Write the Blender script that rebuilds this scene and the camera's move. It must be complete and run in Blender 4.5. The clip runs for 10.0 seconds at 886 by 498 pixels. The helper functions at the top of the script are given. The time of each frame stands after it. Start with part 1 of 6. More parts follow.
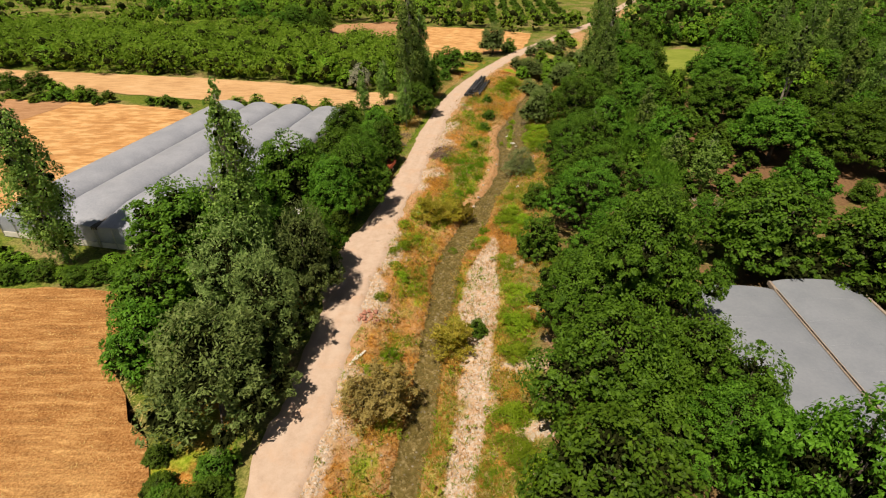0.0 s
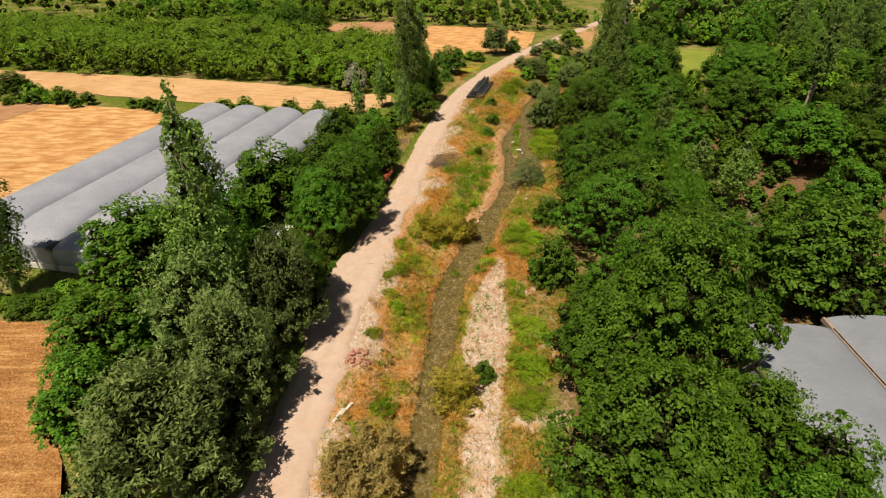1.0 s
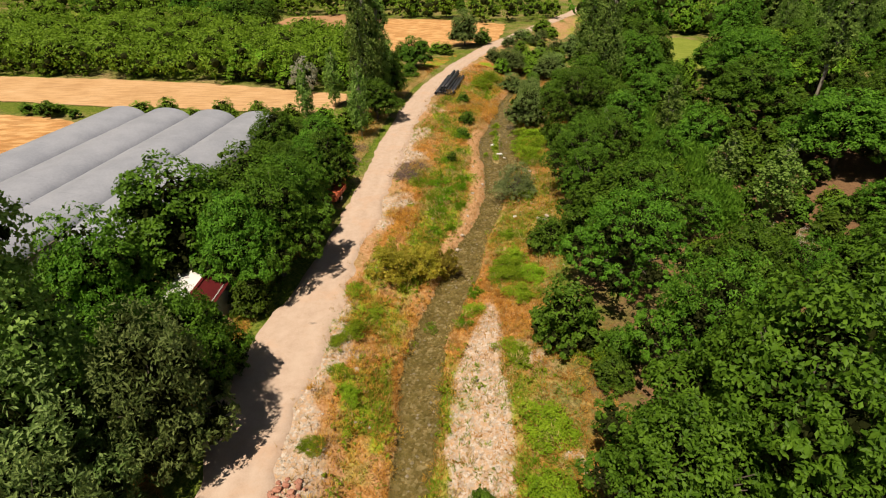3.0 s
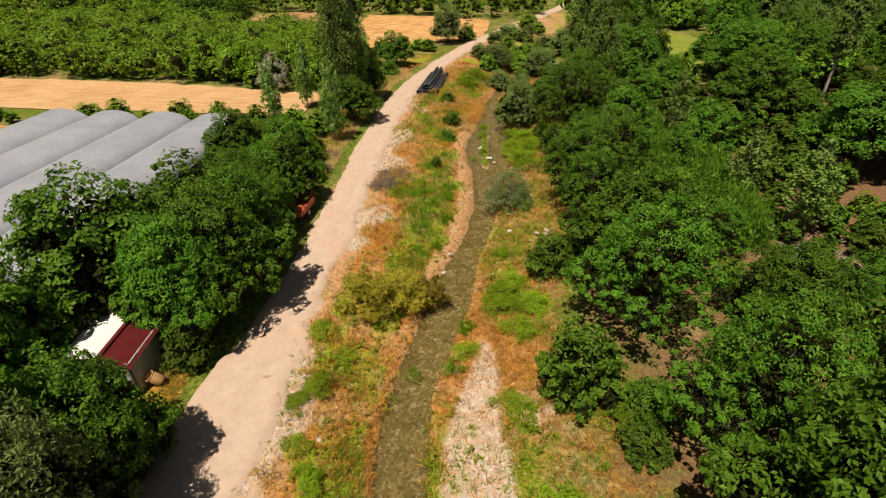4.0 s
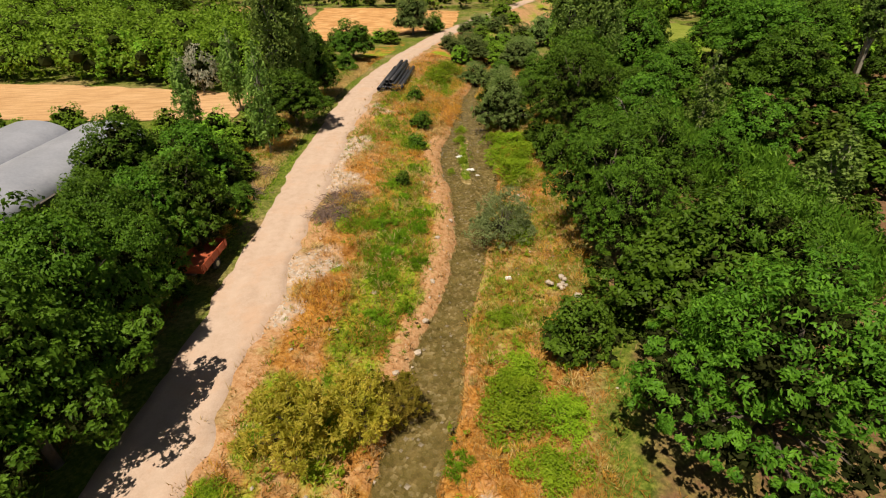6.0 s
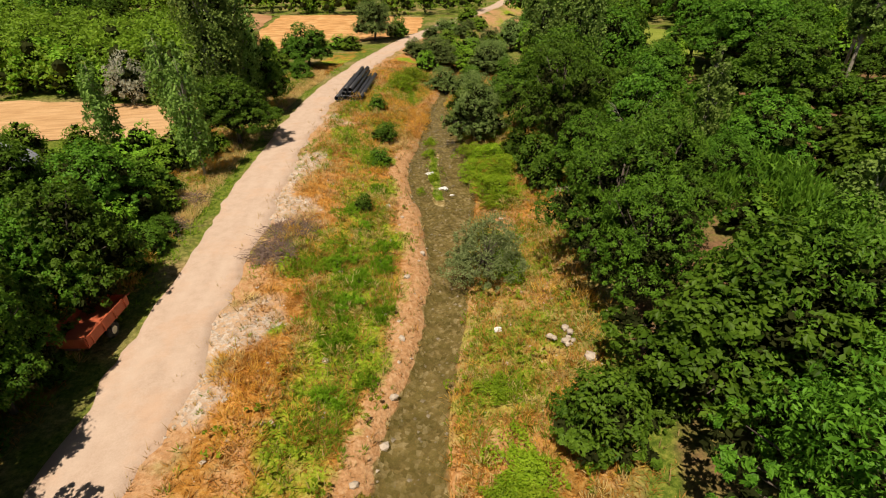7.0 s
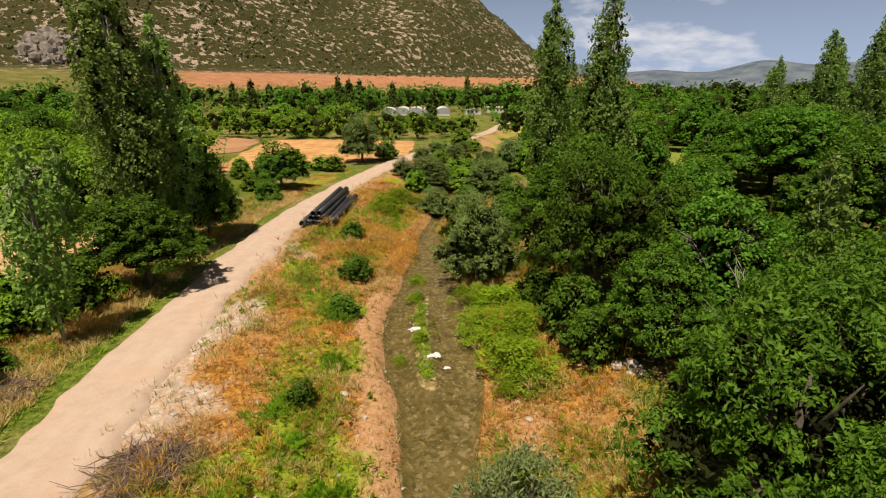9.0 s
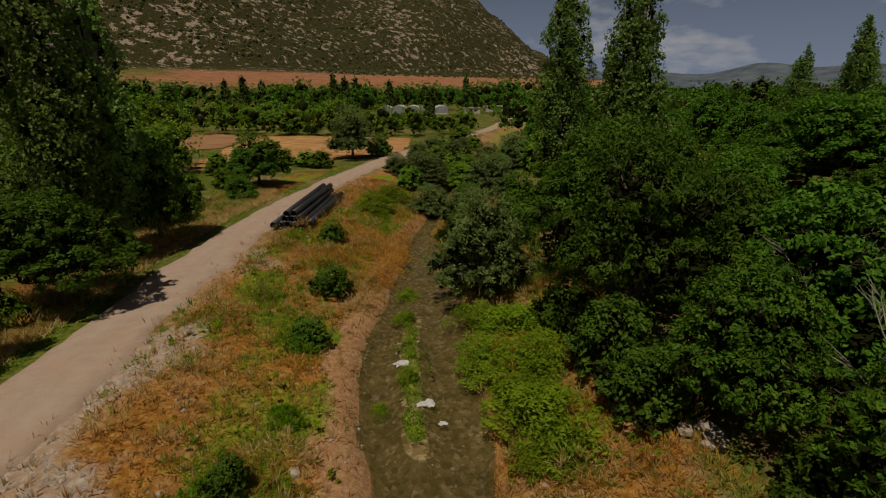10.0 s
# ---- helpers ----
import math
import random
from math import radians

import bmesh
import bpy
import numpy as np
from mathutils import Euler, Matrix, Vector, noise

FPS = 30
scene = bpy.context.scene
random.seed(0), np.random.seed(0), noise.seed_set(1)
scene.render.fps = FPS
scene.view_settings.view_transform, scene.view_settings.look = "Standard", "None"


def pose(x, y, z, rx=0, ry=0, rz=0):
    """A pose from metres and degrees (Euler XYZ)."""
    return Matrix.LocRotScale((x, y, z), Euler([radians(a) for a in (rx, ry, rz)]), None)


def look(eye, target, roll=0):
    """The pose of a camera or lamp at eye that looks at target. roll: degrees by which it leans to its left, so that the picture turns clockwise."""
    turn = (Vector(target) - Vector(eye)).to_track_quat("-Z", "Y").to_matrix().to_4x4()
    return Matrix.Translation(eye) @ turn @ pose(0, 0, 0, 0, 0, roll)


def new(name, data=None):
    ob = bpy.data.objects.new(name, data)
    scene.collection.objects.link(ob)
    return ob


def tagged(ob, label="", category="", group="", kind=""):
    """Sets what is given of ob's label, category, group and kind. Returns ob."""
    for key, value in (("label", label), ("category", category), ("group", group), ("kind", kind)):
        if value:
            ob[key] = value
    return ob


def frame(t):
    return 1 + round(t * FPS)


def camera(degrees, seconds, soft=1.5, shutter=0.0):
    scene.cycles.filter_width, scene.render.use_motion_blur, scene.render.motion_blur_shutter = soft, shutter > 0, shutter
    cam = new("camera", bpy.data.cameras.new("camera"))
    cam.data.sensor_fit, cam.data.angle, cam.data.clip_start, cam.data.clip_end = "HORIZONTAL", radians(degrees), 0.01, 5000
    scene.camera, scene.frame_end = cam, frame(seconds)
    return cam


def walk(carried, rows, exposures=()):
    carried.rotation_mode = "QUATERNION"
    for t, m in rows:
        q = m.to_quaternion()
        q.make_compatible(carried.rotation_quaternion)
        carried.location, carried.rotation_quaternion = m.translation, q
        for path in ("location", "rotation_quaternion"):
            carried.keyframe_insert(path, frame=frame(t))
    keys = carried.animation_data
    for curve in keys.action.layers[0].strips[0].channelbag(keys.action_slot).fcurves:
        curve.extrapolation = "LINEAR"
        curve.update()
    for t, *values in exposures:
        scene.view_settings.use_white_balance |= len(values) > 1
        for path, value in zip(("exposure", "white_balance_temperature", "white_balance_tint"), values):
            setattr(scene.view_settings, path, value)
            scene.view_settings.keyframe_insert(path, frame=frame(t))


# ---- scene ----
cam = camera(82.9, 10.0, soft=1.15)
METRES, EYE, TILT, LEAN, TURN = 75.0, 31.0, -32.0, 0.0, 0.0
ROWS = [
    (0.0, 0.0, 0.0, 0.0, -0.0, 0.0, 0.0),
    (0.5, -0.0007, 0.0442, 0.0176, -0.02, 0.01, -0.02),
    (1.0, -0.001, 0.09, 0.0337, 0.04, 0.0, -0.08),
    (1.5, -0.0014, 0.1371, 0.0482, 0.13, 0.01, -0.09),
    (2.0, -0.0011, 0.1864, 0.0599, -0.84, 0.0, 0.71),
    (2.5, 0.0, 0.2357, 0.0713, -2.11, -0.0, 1.49),
    (4.0, 0.0113, 0.381, 0.1097, -4.75, -0.08, 3.04),
    (4.5, 0.0162, 0.4289, 0.123, -5.31, -0.08, 3.36),
    (5.0, 0.0208, 0.4771, 0.1362, -5.88, -0.09, 3.74),
    (6.5, 0.041, 0.6205, 0.1735, -9.22, -0.23, 6.09),
    (7.0, 0.0502, 0.6682, 0.1873, -10.95, 0.5, 7.13),
    (7.5, 0.0614, 0.7148, 0.2021, -12.13, 2.09, 7.72),
    (8.0, 0.0727, 0.7609, 0.2182, -12.12, 6.71, 7.69),
    (8.5, 0.0848, 0.8073, 0.2347, -11.73, 11.33, 7.6),
    (9.0, 0.0969, 0.8536, 0.2502, -11.6, 13.82, 7.5),
    (9.5, 0.1092, 0.8999, 0.2653, -11.78, 13.89, 7.44),
    (10.0, 0.1217, 0.947, 0.2797, -11.86, 13.95, 7.42),
]
walk(cam, [(t, pose(0, 0, EYE, TILT, LEAN, TURN) @ pose(METRES * x, METRES * y, METRES * z, 90 + pitch, roll, yaw)) for t, x, y, z, yaw, pitch, roll in ROWS],
     [(0.0, -0.08, 7200, 13.5), (9.0, -0.08, 7200, 13.5), (9.5, -0.18, 7200, 13.5), (9.7, -0.34, 7200, 13.5), (10.0, -1.54, 7200, 13.5)])
# ---------------------------------------------------------------- light
SUN_AZ, SUN_EL = radians(-145), radians(65)          # from +y towards +x; height over the horizon
SUN_WAY = Vector((math.sin(SUN_AZ) * math.cos(SUN_EL), math.cos(SUN_AZ) * math.cos(SUN_EL), math.sin(SUN_EL)))
sun_data = bpy.data.lights.new("sun", "SUN")
sun_data.energy, sun_data.angle, sun_data.color = 5.5, radians(0.53), (1.0, 0.92, 0.79)
sun = new("sun", sun_data)
sun.matrix_world = look(SUN_WAY * 300, (0, 0, 0))

world = bpy.data.worlds.new("sky")
scene.world = world
world.use_nodes = True
wn, wl = world.node_tree.nodes, world.node_tree.links
wn.clear()
sky = wn.new("ShaderNodeTexSky")
sky.sky_type, sky.sun_disc, sky.sun_elevation, sky.sun_rotation = "NISHITA", False, SUN_EL, SUN_AZ
sky.air_density, sky.dust_density, sky.ozone_density = 1.0, 0.6, 2.5
coords = wn.new("ShaderNodeTexCoord")
stretch = wn.new("ShaderNodeMapping")
stretch.inputs["Scale"].default_value = (1.2, 1.2, 3.4)
stretch.inputs["Location"].default_value = (-0.55, 0.4, -0.25)
puffs = wn.new("ShaderNodeTexNoise")
puffs.inputs["Scale"].default_value, puffs.inputs["Detail"].default_value, puffs.inputs["Roughness"].default_value = 2.2, 8, 0.55
edge = wn.new("ShaderNodeValToRGB")
edge.color_ramp.elements[0].position, edge.color_ramp.elements[1].position = 0.50, 0.62
cloud = wn.new("ShaderNodeMix")
cloud.data_type = "RGBA"
cloud.inputs[7].default_value = (54.0, 55.5, 58.0, 1)
back = wn.new("ShaderNodeBackground")
back.inputs["Strength"].default_value = 0.0185
out = wn.new("ShaderNodeOutputWorld")
wl.new(coords.outputs["Generated"], stretch.inputs["Vector"])
wl.new(stretch.outputs[0], puffs.inputs["Vector"])
wl.new(puffs.outputs[0], edge.inputs[0])
rise = wn.new("ShaderNodeSeparateXYZ")
wl.new(coords.outputs["Generated"], rise.inputs[0])
thin = wn.new("ShaderNodeMapRange")           # clouds stand low over the valley's end, the zenith is clear
thin.inputs["From Min"].default_value, thin.inputs["From Max"].default_value = 0.12, 0.45
thin.inputs["To Min"].default_value, thin.inputs["To Max"].default_value = 1.0, 0.15
wl.new(rise.outputs["Z"], thin.inputs["Value"])
cover = wn.new("ShaderNodeMath")
cover.operation = "MULTIPLY"
wl.new(edge.outputs[0], cover.inputs[0])
wl.new(thin.outputs[0], cover.inputs[1])
wl.new(cover.outputs[0], cloud.inputs[0])
haze = wn.new("ShaderNodeMix")                # pale valley haze low over the horizon
haze.data_type = "RGBA"
haze.inputs[7].default_value = (23.0, 31.0, 46.0, 1)
veil = wn.new("ShaderNodeMapRange")
veil.inputs["From Min"].default_value, veil.inputs["From Max"].default_value = 0.0, 0.34
veil.inputs["To Min"].default_value, veil.inputs["To Max"].default_value = 0.95, 0.0
wl.new(rise.outputs["Z"], veil.inputs["Value"])
wl.new(veil.outputs[0], haze.inputs[0])
wl.new(sky.outputs[0], haze.inputs[6])
wl.new(haze.outputs[2], cloud.inputs[6])
wl.new(cloud.outputs[2], back.inputs[0])
wl.new(back.outputs[0], out.inputs[0])


# ---------------------------------------------------------------- materials
def shader(name, rough=0.85, spec=0.25):
    m = bpy.data.materials.new(name)
    m.use_nodes = True
    p = m.node_tree.nodes["Principled BSDF"]
    p.inputs["Roughness"].default_value = rough
    p.inputs["Specular IOR Level"].default_value = spec
    return m, m.node_tree.nodes, m.node_tree.links, p


def noise_node(n, l, scale, detail=5, rough=0.6, vec=None):
    t = n.new("ShaderNodeTexNoise")
    t.inputs["Scale"].default_value, t.inputs["Detail"].default_value, t.inputs["Roughness"].default_value = scale, detail, rough
    if vec is None:
        vec = n.new("ShaderNodeNewGeometry").outputs["Position"]
    l.new(vec, t.inputs["Vector"])
    return t.outputs[0]


def ramp_node(n, l, fac, stops):
    r = n.new("ShaderNodeValToRGB")
    while len(r.color_ramp.elements) < len(stops):
        r.color_ramp.elements.new(0.5)
    for e, (pos, col) in zip(r.color_ramp.elements, stops):
        e.position, e.color = pos, (*col, 1) if len(col) == 3 else col
    l.new(fac, r.inputs[0])
    return r.outputs[0]


def mix_node(n, l, fac, a, b, blend="MIX"):
    m = n.new("ShaderNodeMix")
    m.data_type, m.blend_type = "RGBA", blend
    for sock, v in ((m.inputs[0], fac), (m.inputs[6], a), (m.inputs[7], b)):
        if isinstance(v, (int, float)):
            sock.default_value = v
        elif isinstance(v, tuple):
            sock.default_value = (*v, 1)
        else:
            l.new(v, sock)
    return m.outputs[2]


def bump_node(n, l, p, height, strength, dist=0.05):
    b = n.new("ShaderNodeBump")
    b.inputs["Strength"].default_value, b.inputs["Distance"].default_value = strength, dist
    l.new(height, b.inputs["Height"])
    l.new(b.outputs[0], p.inputs["Normal"])


def math_node(n, l, op, a, b):
    m = n.new("ShaderNodeMath")
    m.operation = op
    for sock, v in zip(m.inputs, (a, b)):
        if isinstance(v, (int, float)):
            sock.default_value = v
        else:
            l.new(v, sock)
    return m.outputs[0]


def leaf_material(name, dark, mid, light, through_light=0.32, rough=0.5):
    """Leaves: each one its own shade, each plant a little off its neighbours; light passes through."""
    m, n, l, p = shader(name, rough, 0.15)
    geo, info = n.new("ShaderNodeNewGeometry"), n.new("ShaderNodeObjectInfo")
    col = ramp_node(n, l, geo.outputs["Random Per Island"], ((0.0, dark), (0.4, mid), (1.0, light)))
    broad = noise_node(n, l, 0.9, 4)
    col = mix_node(n, l, 0.5, col, ramp_node(n, l, broad, ((0.38, dark), (0.62, light))))
    hue = n.new("ShaderNodeHueSaturation")
    l.new(math_node(n, l, "MULTIPLY_ADD", info.outputs["Random"], 0.024), hue.inputs["Hue"])
    hue.inputs["Hue"].links[0].from_node.inputs[2].default_value = 0.495
    l.new(math_node(n, l, "MULTIPLY_ADD", info.outputs["Random"], 0.6), hue.inputs["Value"])
    hue.inputs["Value"].links[0].from_node.inputs[2].default_value = 0.7
    l.new(col, hue.inputs["Color"])
    l.new(hue.outputs[0], p.inputs["Base Color"])
    tr = n.new("ShaderNodeBsdfTranslucent")
    l.new(hue.outputs[0], tr.inputs["Color"])
    mx = n.new("ShaderNodeMixShader")
    mx.inputs[0].default_value = through_light
    l.new(p.outputs[0], mx.inputs[1])
    l.new(tr.outputs[0], mx.inputs[2])
    l.new(mx.outputs[0], n["Material Output"].inputs["Surface"])
    return m


def plain_material(name, a, b, scale, rough=0.8, bump=0.3, metal=0.0, spec=0.3):
    m, n, l, p = shader(name, rough, spec)
    f = noise_node(n, l, scale)
    g = noise_node(n, l, scale * 9, 4)
    col = mix_node(n, l, 0.35, ramp_node(n, l, f, ((0.3, a), (0.7, b))), ramp_node(n, l, g, ((0.3, a), (0.75, b))))
    l.new(col, p.inputs["Base Color"])
    p.inputs["Metallic"].default_value = metal
    bump_node(n, l, p, g, bump, 0.02)
    return m


LEAF = {
    "walnut": leaf_material("walnut_leaf", (0.034, 0.088, 0.007), (0.086, 0.195, 0.013), (0.165, 0.310, 0.028)),
    "willow": leaf_material("willow_leaf", (0.080, 0.140, 0.030), (0.175, 0.265, 0.066), (0.340, 0.440, 0.140)),
    "poplar": leaf_material("poplar_leaf", (0.068, 0.130, 0.018), (0.158, 0.255, 0.042), (0.290, 0.400, 0.090)),
    "shrub": leaf_material("shrub_leaf", (0.038, 0.090, 0.007), (0.090, 0.178, 0.013), (0.165, 0.275, 0.028)),
    "rust": leaf_material("turning_leaf", (0.260, 0.265, 0.022), (0.480, 0.455, 0.050), (0.740, 0.590, 0.130), 0.5),
    "nettle": leaf_material("nettle_leaf", (0.120, 0.215, 0.008), (0.230, 0.355, 0.016), (0.370, 0.480, 0.036), 0.4),
    "lush": leaf_material("lush_grass", (0.130, 0.270, 0.012), (0.230, 0.410, 0.020), (0.340, 0.520, 0.040), 0.5, 0.7),
    "tan": leaf_material("withered_leaf", (0.200, 0.150, 0.045), (0.370, 0.285, 0.095), (0.560, 0.440, 0.180), 0.45),
    "silver": leaf_material("silver_leaf", (0.160, 0.240, 0.076), (0.290, 0.390, 0.140), (0.430, 0.530, 0.230)),
    "pale": leaf_material("pale_leaf", (0.300, 0.320, 0.230), (0.440, 0.450, 0.340), (0.580, 0.590, 0.460)),
    "acacia": leaf_material("acacia_leaf", (0.110, 0.230, 0.012), (0.200, 0.375, 0.024), (0.300, 0.480, 0.046)),
    "drygrass": leaf_material("dry_grass", (0.440, 0.200, 0.036), (0.640, 0.320, 0.070), (0.780, 0.480, 0.150), 0.55, 0.8),
    "straw": leaf_material("straw", (0.520, 0.360, 0.140), (0.680, 0.500, 0.220), (0.800, 0.620, 0.310), 0.5, 0.8),
    "grass": leaf_material("green_grass", (0.100, 0.180, 0.010), (0.210, 0.330, 0.020), (0.330, 0.440, 0.040), 0.55, 0.7),
}
BARK = plain_material("grey_bark", (0.06, 0.048, 0.036), (0.16, 0.135, 0.11), 3.0, 0.95, 0.8)
PALE_BARK = plain_material("pale_poplar_bark", (0.20, 0.18, 0.14), (0.50, 0.47, 0.40), 2.0, 0.9, 0.6)
# near-black green for crown insides: the shade between leaves is put into this colour
INNER_SHADE = plain_material("inner_crown_shade", (0.014, 0.019, 0.006), (0.034, 0.042, 0.012), 2.0, 0.95, 0.8, spec=0.0)
TWIG = plain_material("dead_twig", (0.13, 0.085, 0.07), (0.29, 0.21, 0.17), 5.0, 0.95, 0.5)
STONE = plain_material("pale_stone", (0.34, 0.28, 0.22), (0.62, 0.55, 0.47), 2.5, 0.9, 0.6)
ROCK = plain_material("limestone_rock", (0.13, 0.11, 0.09), (0.36, 0.32, 0.28), 0.25, 0.95, 0.8)


def ground_material():
    m, n, l, p = shader("river_bank_ground", 0.95, 0.1)

    def mask(name, scale, soft=0.16, wobble=1.0):
        """A zone of the ground, its border broken up by noise."""
        a = n.new("ShaderNodeAttribute")
        a.attribute_name = name
        f = noise_node(n, l, scale, 8, 0.65)
        f = math_node(n, l, "MULTIPLY_ADD", math_node(n, l, "SUBTRACT", f, 0.5), wobble)
        l.new(a.outputs["Fac"], f.node.inputs[2])
        r = n.new("ShaderNodeMapRange")
        r.inputs["From Min"].default_value, r.inputs["From Max"].default_value = 0.5 - soft, 0.5 + soft
        l.new(f, r.inputs["Value"])
        return r.outputs[0]

    fine, coarse, grain = noise_node(n, l, 3.6, 9, 0.75), noise_node(n, l, 0.12, 5), noise_node(n, l, 11.0, 6, 0.7)
    earth = ramp_node(n, l, fine, ((0.38, (0.16, 0.11, 0.05)), (0.5, (0.30, 0.22, 0.10)), (0.62, (0.44, 0.33, 0.17))))
    meadow = ramp_node(n, l, fine, ((0.38, (0.05, 0.085, 0.010)), (0.5, (0.11, 0.16, 0.020)), (0.62, (0.24, 0.26, 0.05))))
    base = mix_node(n, l, ramp_node(n, l, coarse, ((0.46, (0, 0, 0)), (0.66, (1, 1, 1)))), meadow, earth)
    dry = ramp_node(n, l, fine, ((0.36, (0.26, 0.110, 0.020)), (0.5, (0.44, 0.205, 0.042)), (0.64, (0.60, 0.35, 0.11))))
    green = ramp_node(n, l, fine, ((0.38, (0.12, 0.19, 0.012)), (0.5, (0.22, 0.31, 0.020)), (0.62, (0.36, 0.41, 0.05))))
    soil = ramp_node(n, l, fine, ((0.36, (0.36, 0.185, 0.080)), (0.5, (0.49, 0.28, 0.140)), (0.64, (0.57, 0.375, 0.215))))
    pebbles = n.new("ShaderNodeTexVoronoi")
    pebbles.inputs["Scale"].default_value = 5.0
    l.new(n.new("ShaderNodeNewGeometry").outputs["Position"], pebbles.inputs["Vector"])
    stones = ramp_node(n, l, pebbles.outputs["Color"], ((0.0, (0.34, 0.285, 0.23)), (0.5, (0.52, 0.455, 0.39)), (1.0, (0.70, 0.64, 0.57))))
    stones = mix_node(n, l, ramp_node(n, l, fine, ((0.42, (0, 0, 0)), (0.60, (0.9, 0.9, 0.9)))), stones, soil)
    bed = ramp_node(n, l, pebbles.outputs["Color"], ((0.0, (0.10, 0.072, 0.022)), (0.6, (0.27, 0.20, 0.08)), (1.0, (0.55, 0.45, 0.25))))
    # reddish orchard soil, with the trees' shade painted into its dark brown
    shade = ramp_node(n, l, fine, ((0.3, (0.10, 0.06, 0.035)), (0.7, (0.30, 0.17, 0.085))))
    col = mix_node(n, l, mask("shaded_orchard_soil", 0.5), base, shade)
    col = mix_node(n, l, mask("soil", 0.6), col, soil)
    col = mix_node(n, l, mask("dry", 0.7, 0.2, 1.5), col, dry)
    col = mix_node(n, l, mask("green", 0.6, 0.2, 1.5), col, green)
    col = mix_node(n, l, mask("gravel", 0.45, 0.2, 1.7), col, stones)
    col = mix_node(n, l, mask("bed", 1.2, 0.1, 0.3), col, bed)
    l.new(col, p.inputs["Base Color"])
    bump_node(n, l, p, math_node(n, l, "ADD", grain, pebbles.outputs["Distance"]), 0.7, 0.06)
    return m


def road_material():
    m, n, l, p = shader("pale_dirt_road", 0.95, 0.1)
    fine, grain = noise_node(n, l, 1.3, 8, 0.65), noise_node(n, l, 14.0, 6, 0.75)
    col = ramp_node(n, l, fine, ((0.35, (0.47, 0.345, 0.268)), (0.5, (0.535, 0.402, 0.318)), (0.65, (0.585, 0.452, 0.365))))
    col = mix_node(n, l, 0.3, col, ramp_node(n, l, grain, ((0.38, (0.40, 0.30, 0.23)), (0.62, (0.60, 0.485, 0.395)))))
    a = n.new("ShaderNodeAttribute")
    a.attribute_name = "rut"
    rut = math_node(n, l, "MULTIPLY", a.outputs["Fac"], ramp_node(n, l, noise_node(n, l, 0.35, 4), ((0.35, (0, 0, 0)), (0.65, (1, 1, 1)))))
    col = mix_node(n, l, math_node(n, l, "MULTIPLY", rut, 0.5), col, (0.62, 0.50, 0.41))
    col = mix_node(n, l, ramp_node(n, l, noise_node(n, l, 0.28, 6, 0.7), ((0.50, (0, 0, 0)), (0.68, (0.5, 0.5, 0.5)))), col, (0.58, 0.37, 0.245))
    away = n.new("ShaderNodeVectorMath")                 # ash of an old fire on the road
    away.operation = "DISTANCE"
    l.new(n.new("ShaderNodeNewGeometry").outputs["Position"], away.inputs[0])
    away.inputs[1].default_value = (-7.8, 51.4, 0)
    ash = math_node(n, l, "ADD", away.outputs["Value"], math_node(n, l, "MULTIPLY", noise_node(n, l, 2.5, 5, 0.7), 1.6))
    col = mix_node(n, l, ramp_node(n, l, ash, ((0.0, (0.85, 0.85, 0.85)), (0.72, (0.8, 0.8, 0.8)), (1.0, (0, 0, 0)))), col, (0.10, 0.085, 0.07))
    l.new(col, p.inputs["Base Color"])
    bump_node(n, l, p, grain, 0.5, 0.04)
    return m


def field_material(name, dark, mid, light, angle, grit=0.18, lodged=0.0):
    """Stubble or ripe corn: drilled rows, trodden and lodged patches."""
    m, n, l, p = shader(name, 0.95, 0.1)
    geo = n.new("ShaderNodeNewGeometry")
    turn = n.new("ShaderNodeMapping")
    turn.inputs["Rotation"].default_value = (0, 0, radians(angle))
    turn.inputs["Scale"].default_value = (0.25, 1.6, 1.0)
    l.new(geo.outputs["Position"], turn.inputs["Vector"])
    streak, patch, grain = noise_node(n, l, 1.0, 8, 0.7, turn.outputs[0]), noise_node(n, l, 0.09, 5), noise_node(n, l, 6.0, 7, 0.75)
    col = ramp_node(n, l, streak, ((0.38, dark), (0.5, mid), (0.63, light)))
    col = mix_node(n, l, 0.3, col, ramp_node(n, l, patch, ((0.38, dark), (0.5, mid), (0.62, light))))
    col = mix_node(n, l, grit, col, ramp_node(n, l, grain, ((0.4, dark), (0.6, light))))
    if lodged:                                           # combed-over patches of stalks
        lean = n.new("ShaderNodeMapping")
        lean.inputs["Rotation"].default_value, lean.inputs["Scale"].default_value = (0, 0, radians(angle + 28)), (0.30, 0.85, 1.0)
        l.new(geo.outputs["Position"], lean.inputs["Vector"])
        col = mix_node(n, l, lodged, col, ramp_node(n, l, noise_node(n, l, 0.9, 4, 0.55, lean.outputs[0]), ((0.42, dark), (0.52, mid), (0.60, light))))
    l.new(col, p.inputs["Base Color"])
    bump_node(n, l, p, math_node(n, l, "ADD", streak, grain), 0.9, 0.12)
    return m


def water_material():
    m, n, l, p = shader("shallow_murky_water", 0.10, 0.12)
    col = ramp_node(n, l, noise_node(n, l, 0.5, 4), ((0.38, (0.095, 0.080, 0.022)), (0.62, (0.165, 0.132, 0.042))))
    l.new(col, p.inputs["Base Color"])
    p.inputs["IOR"].default_value = 1.33
    l.new(ramp_node(n, l, noise_node(n, l, 1.5, 5), ((0.38, (0.24, 0.24, 0.24)), (0.62, (0.62, 0.62, 0.62)))), p.inputs["Alpha"])
    bump_node(n, l, p, noise_node(n, l, 5.0, 4, 0.6), 0.25, 0.04)
    return m


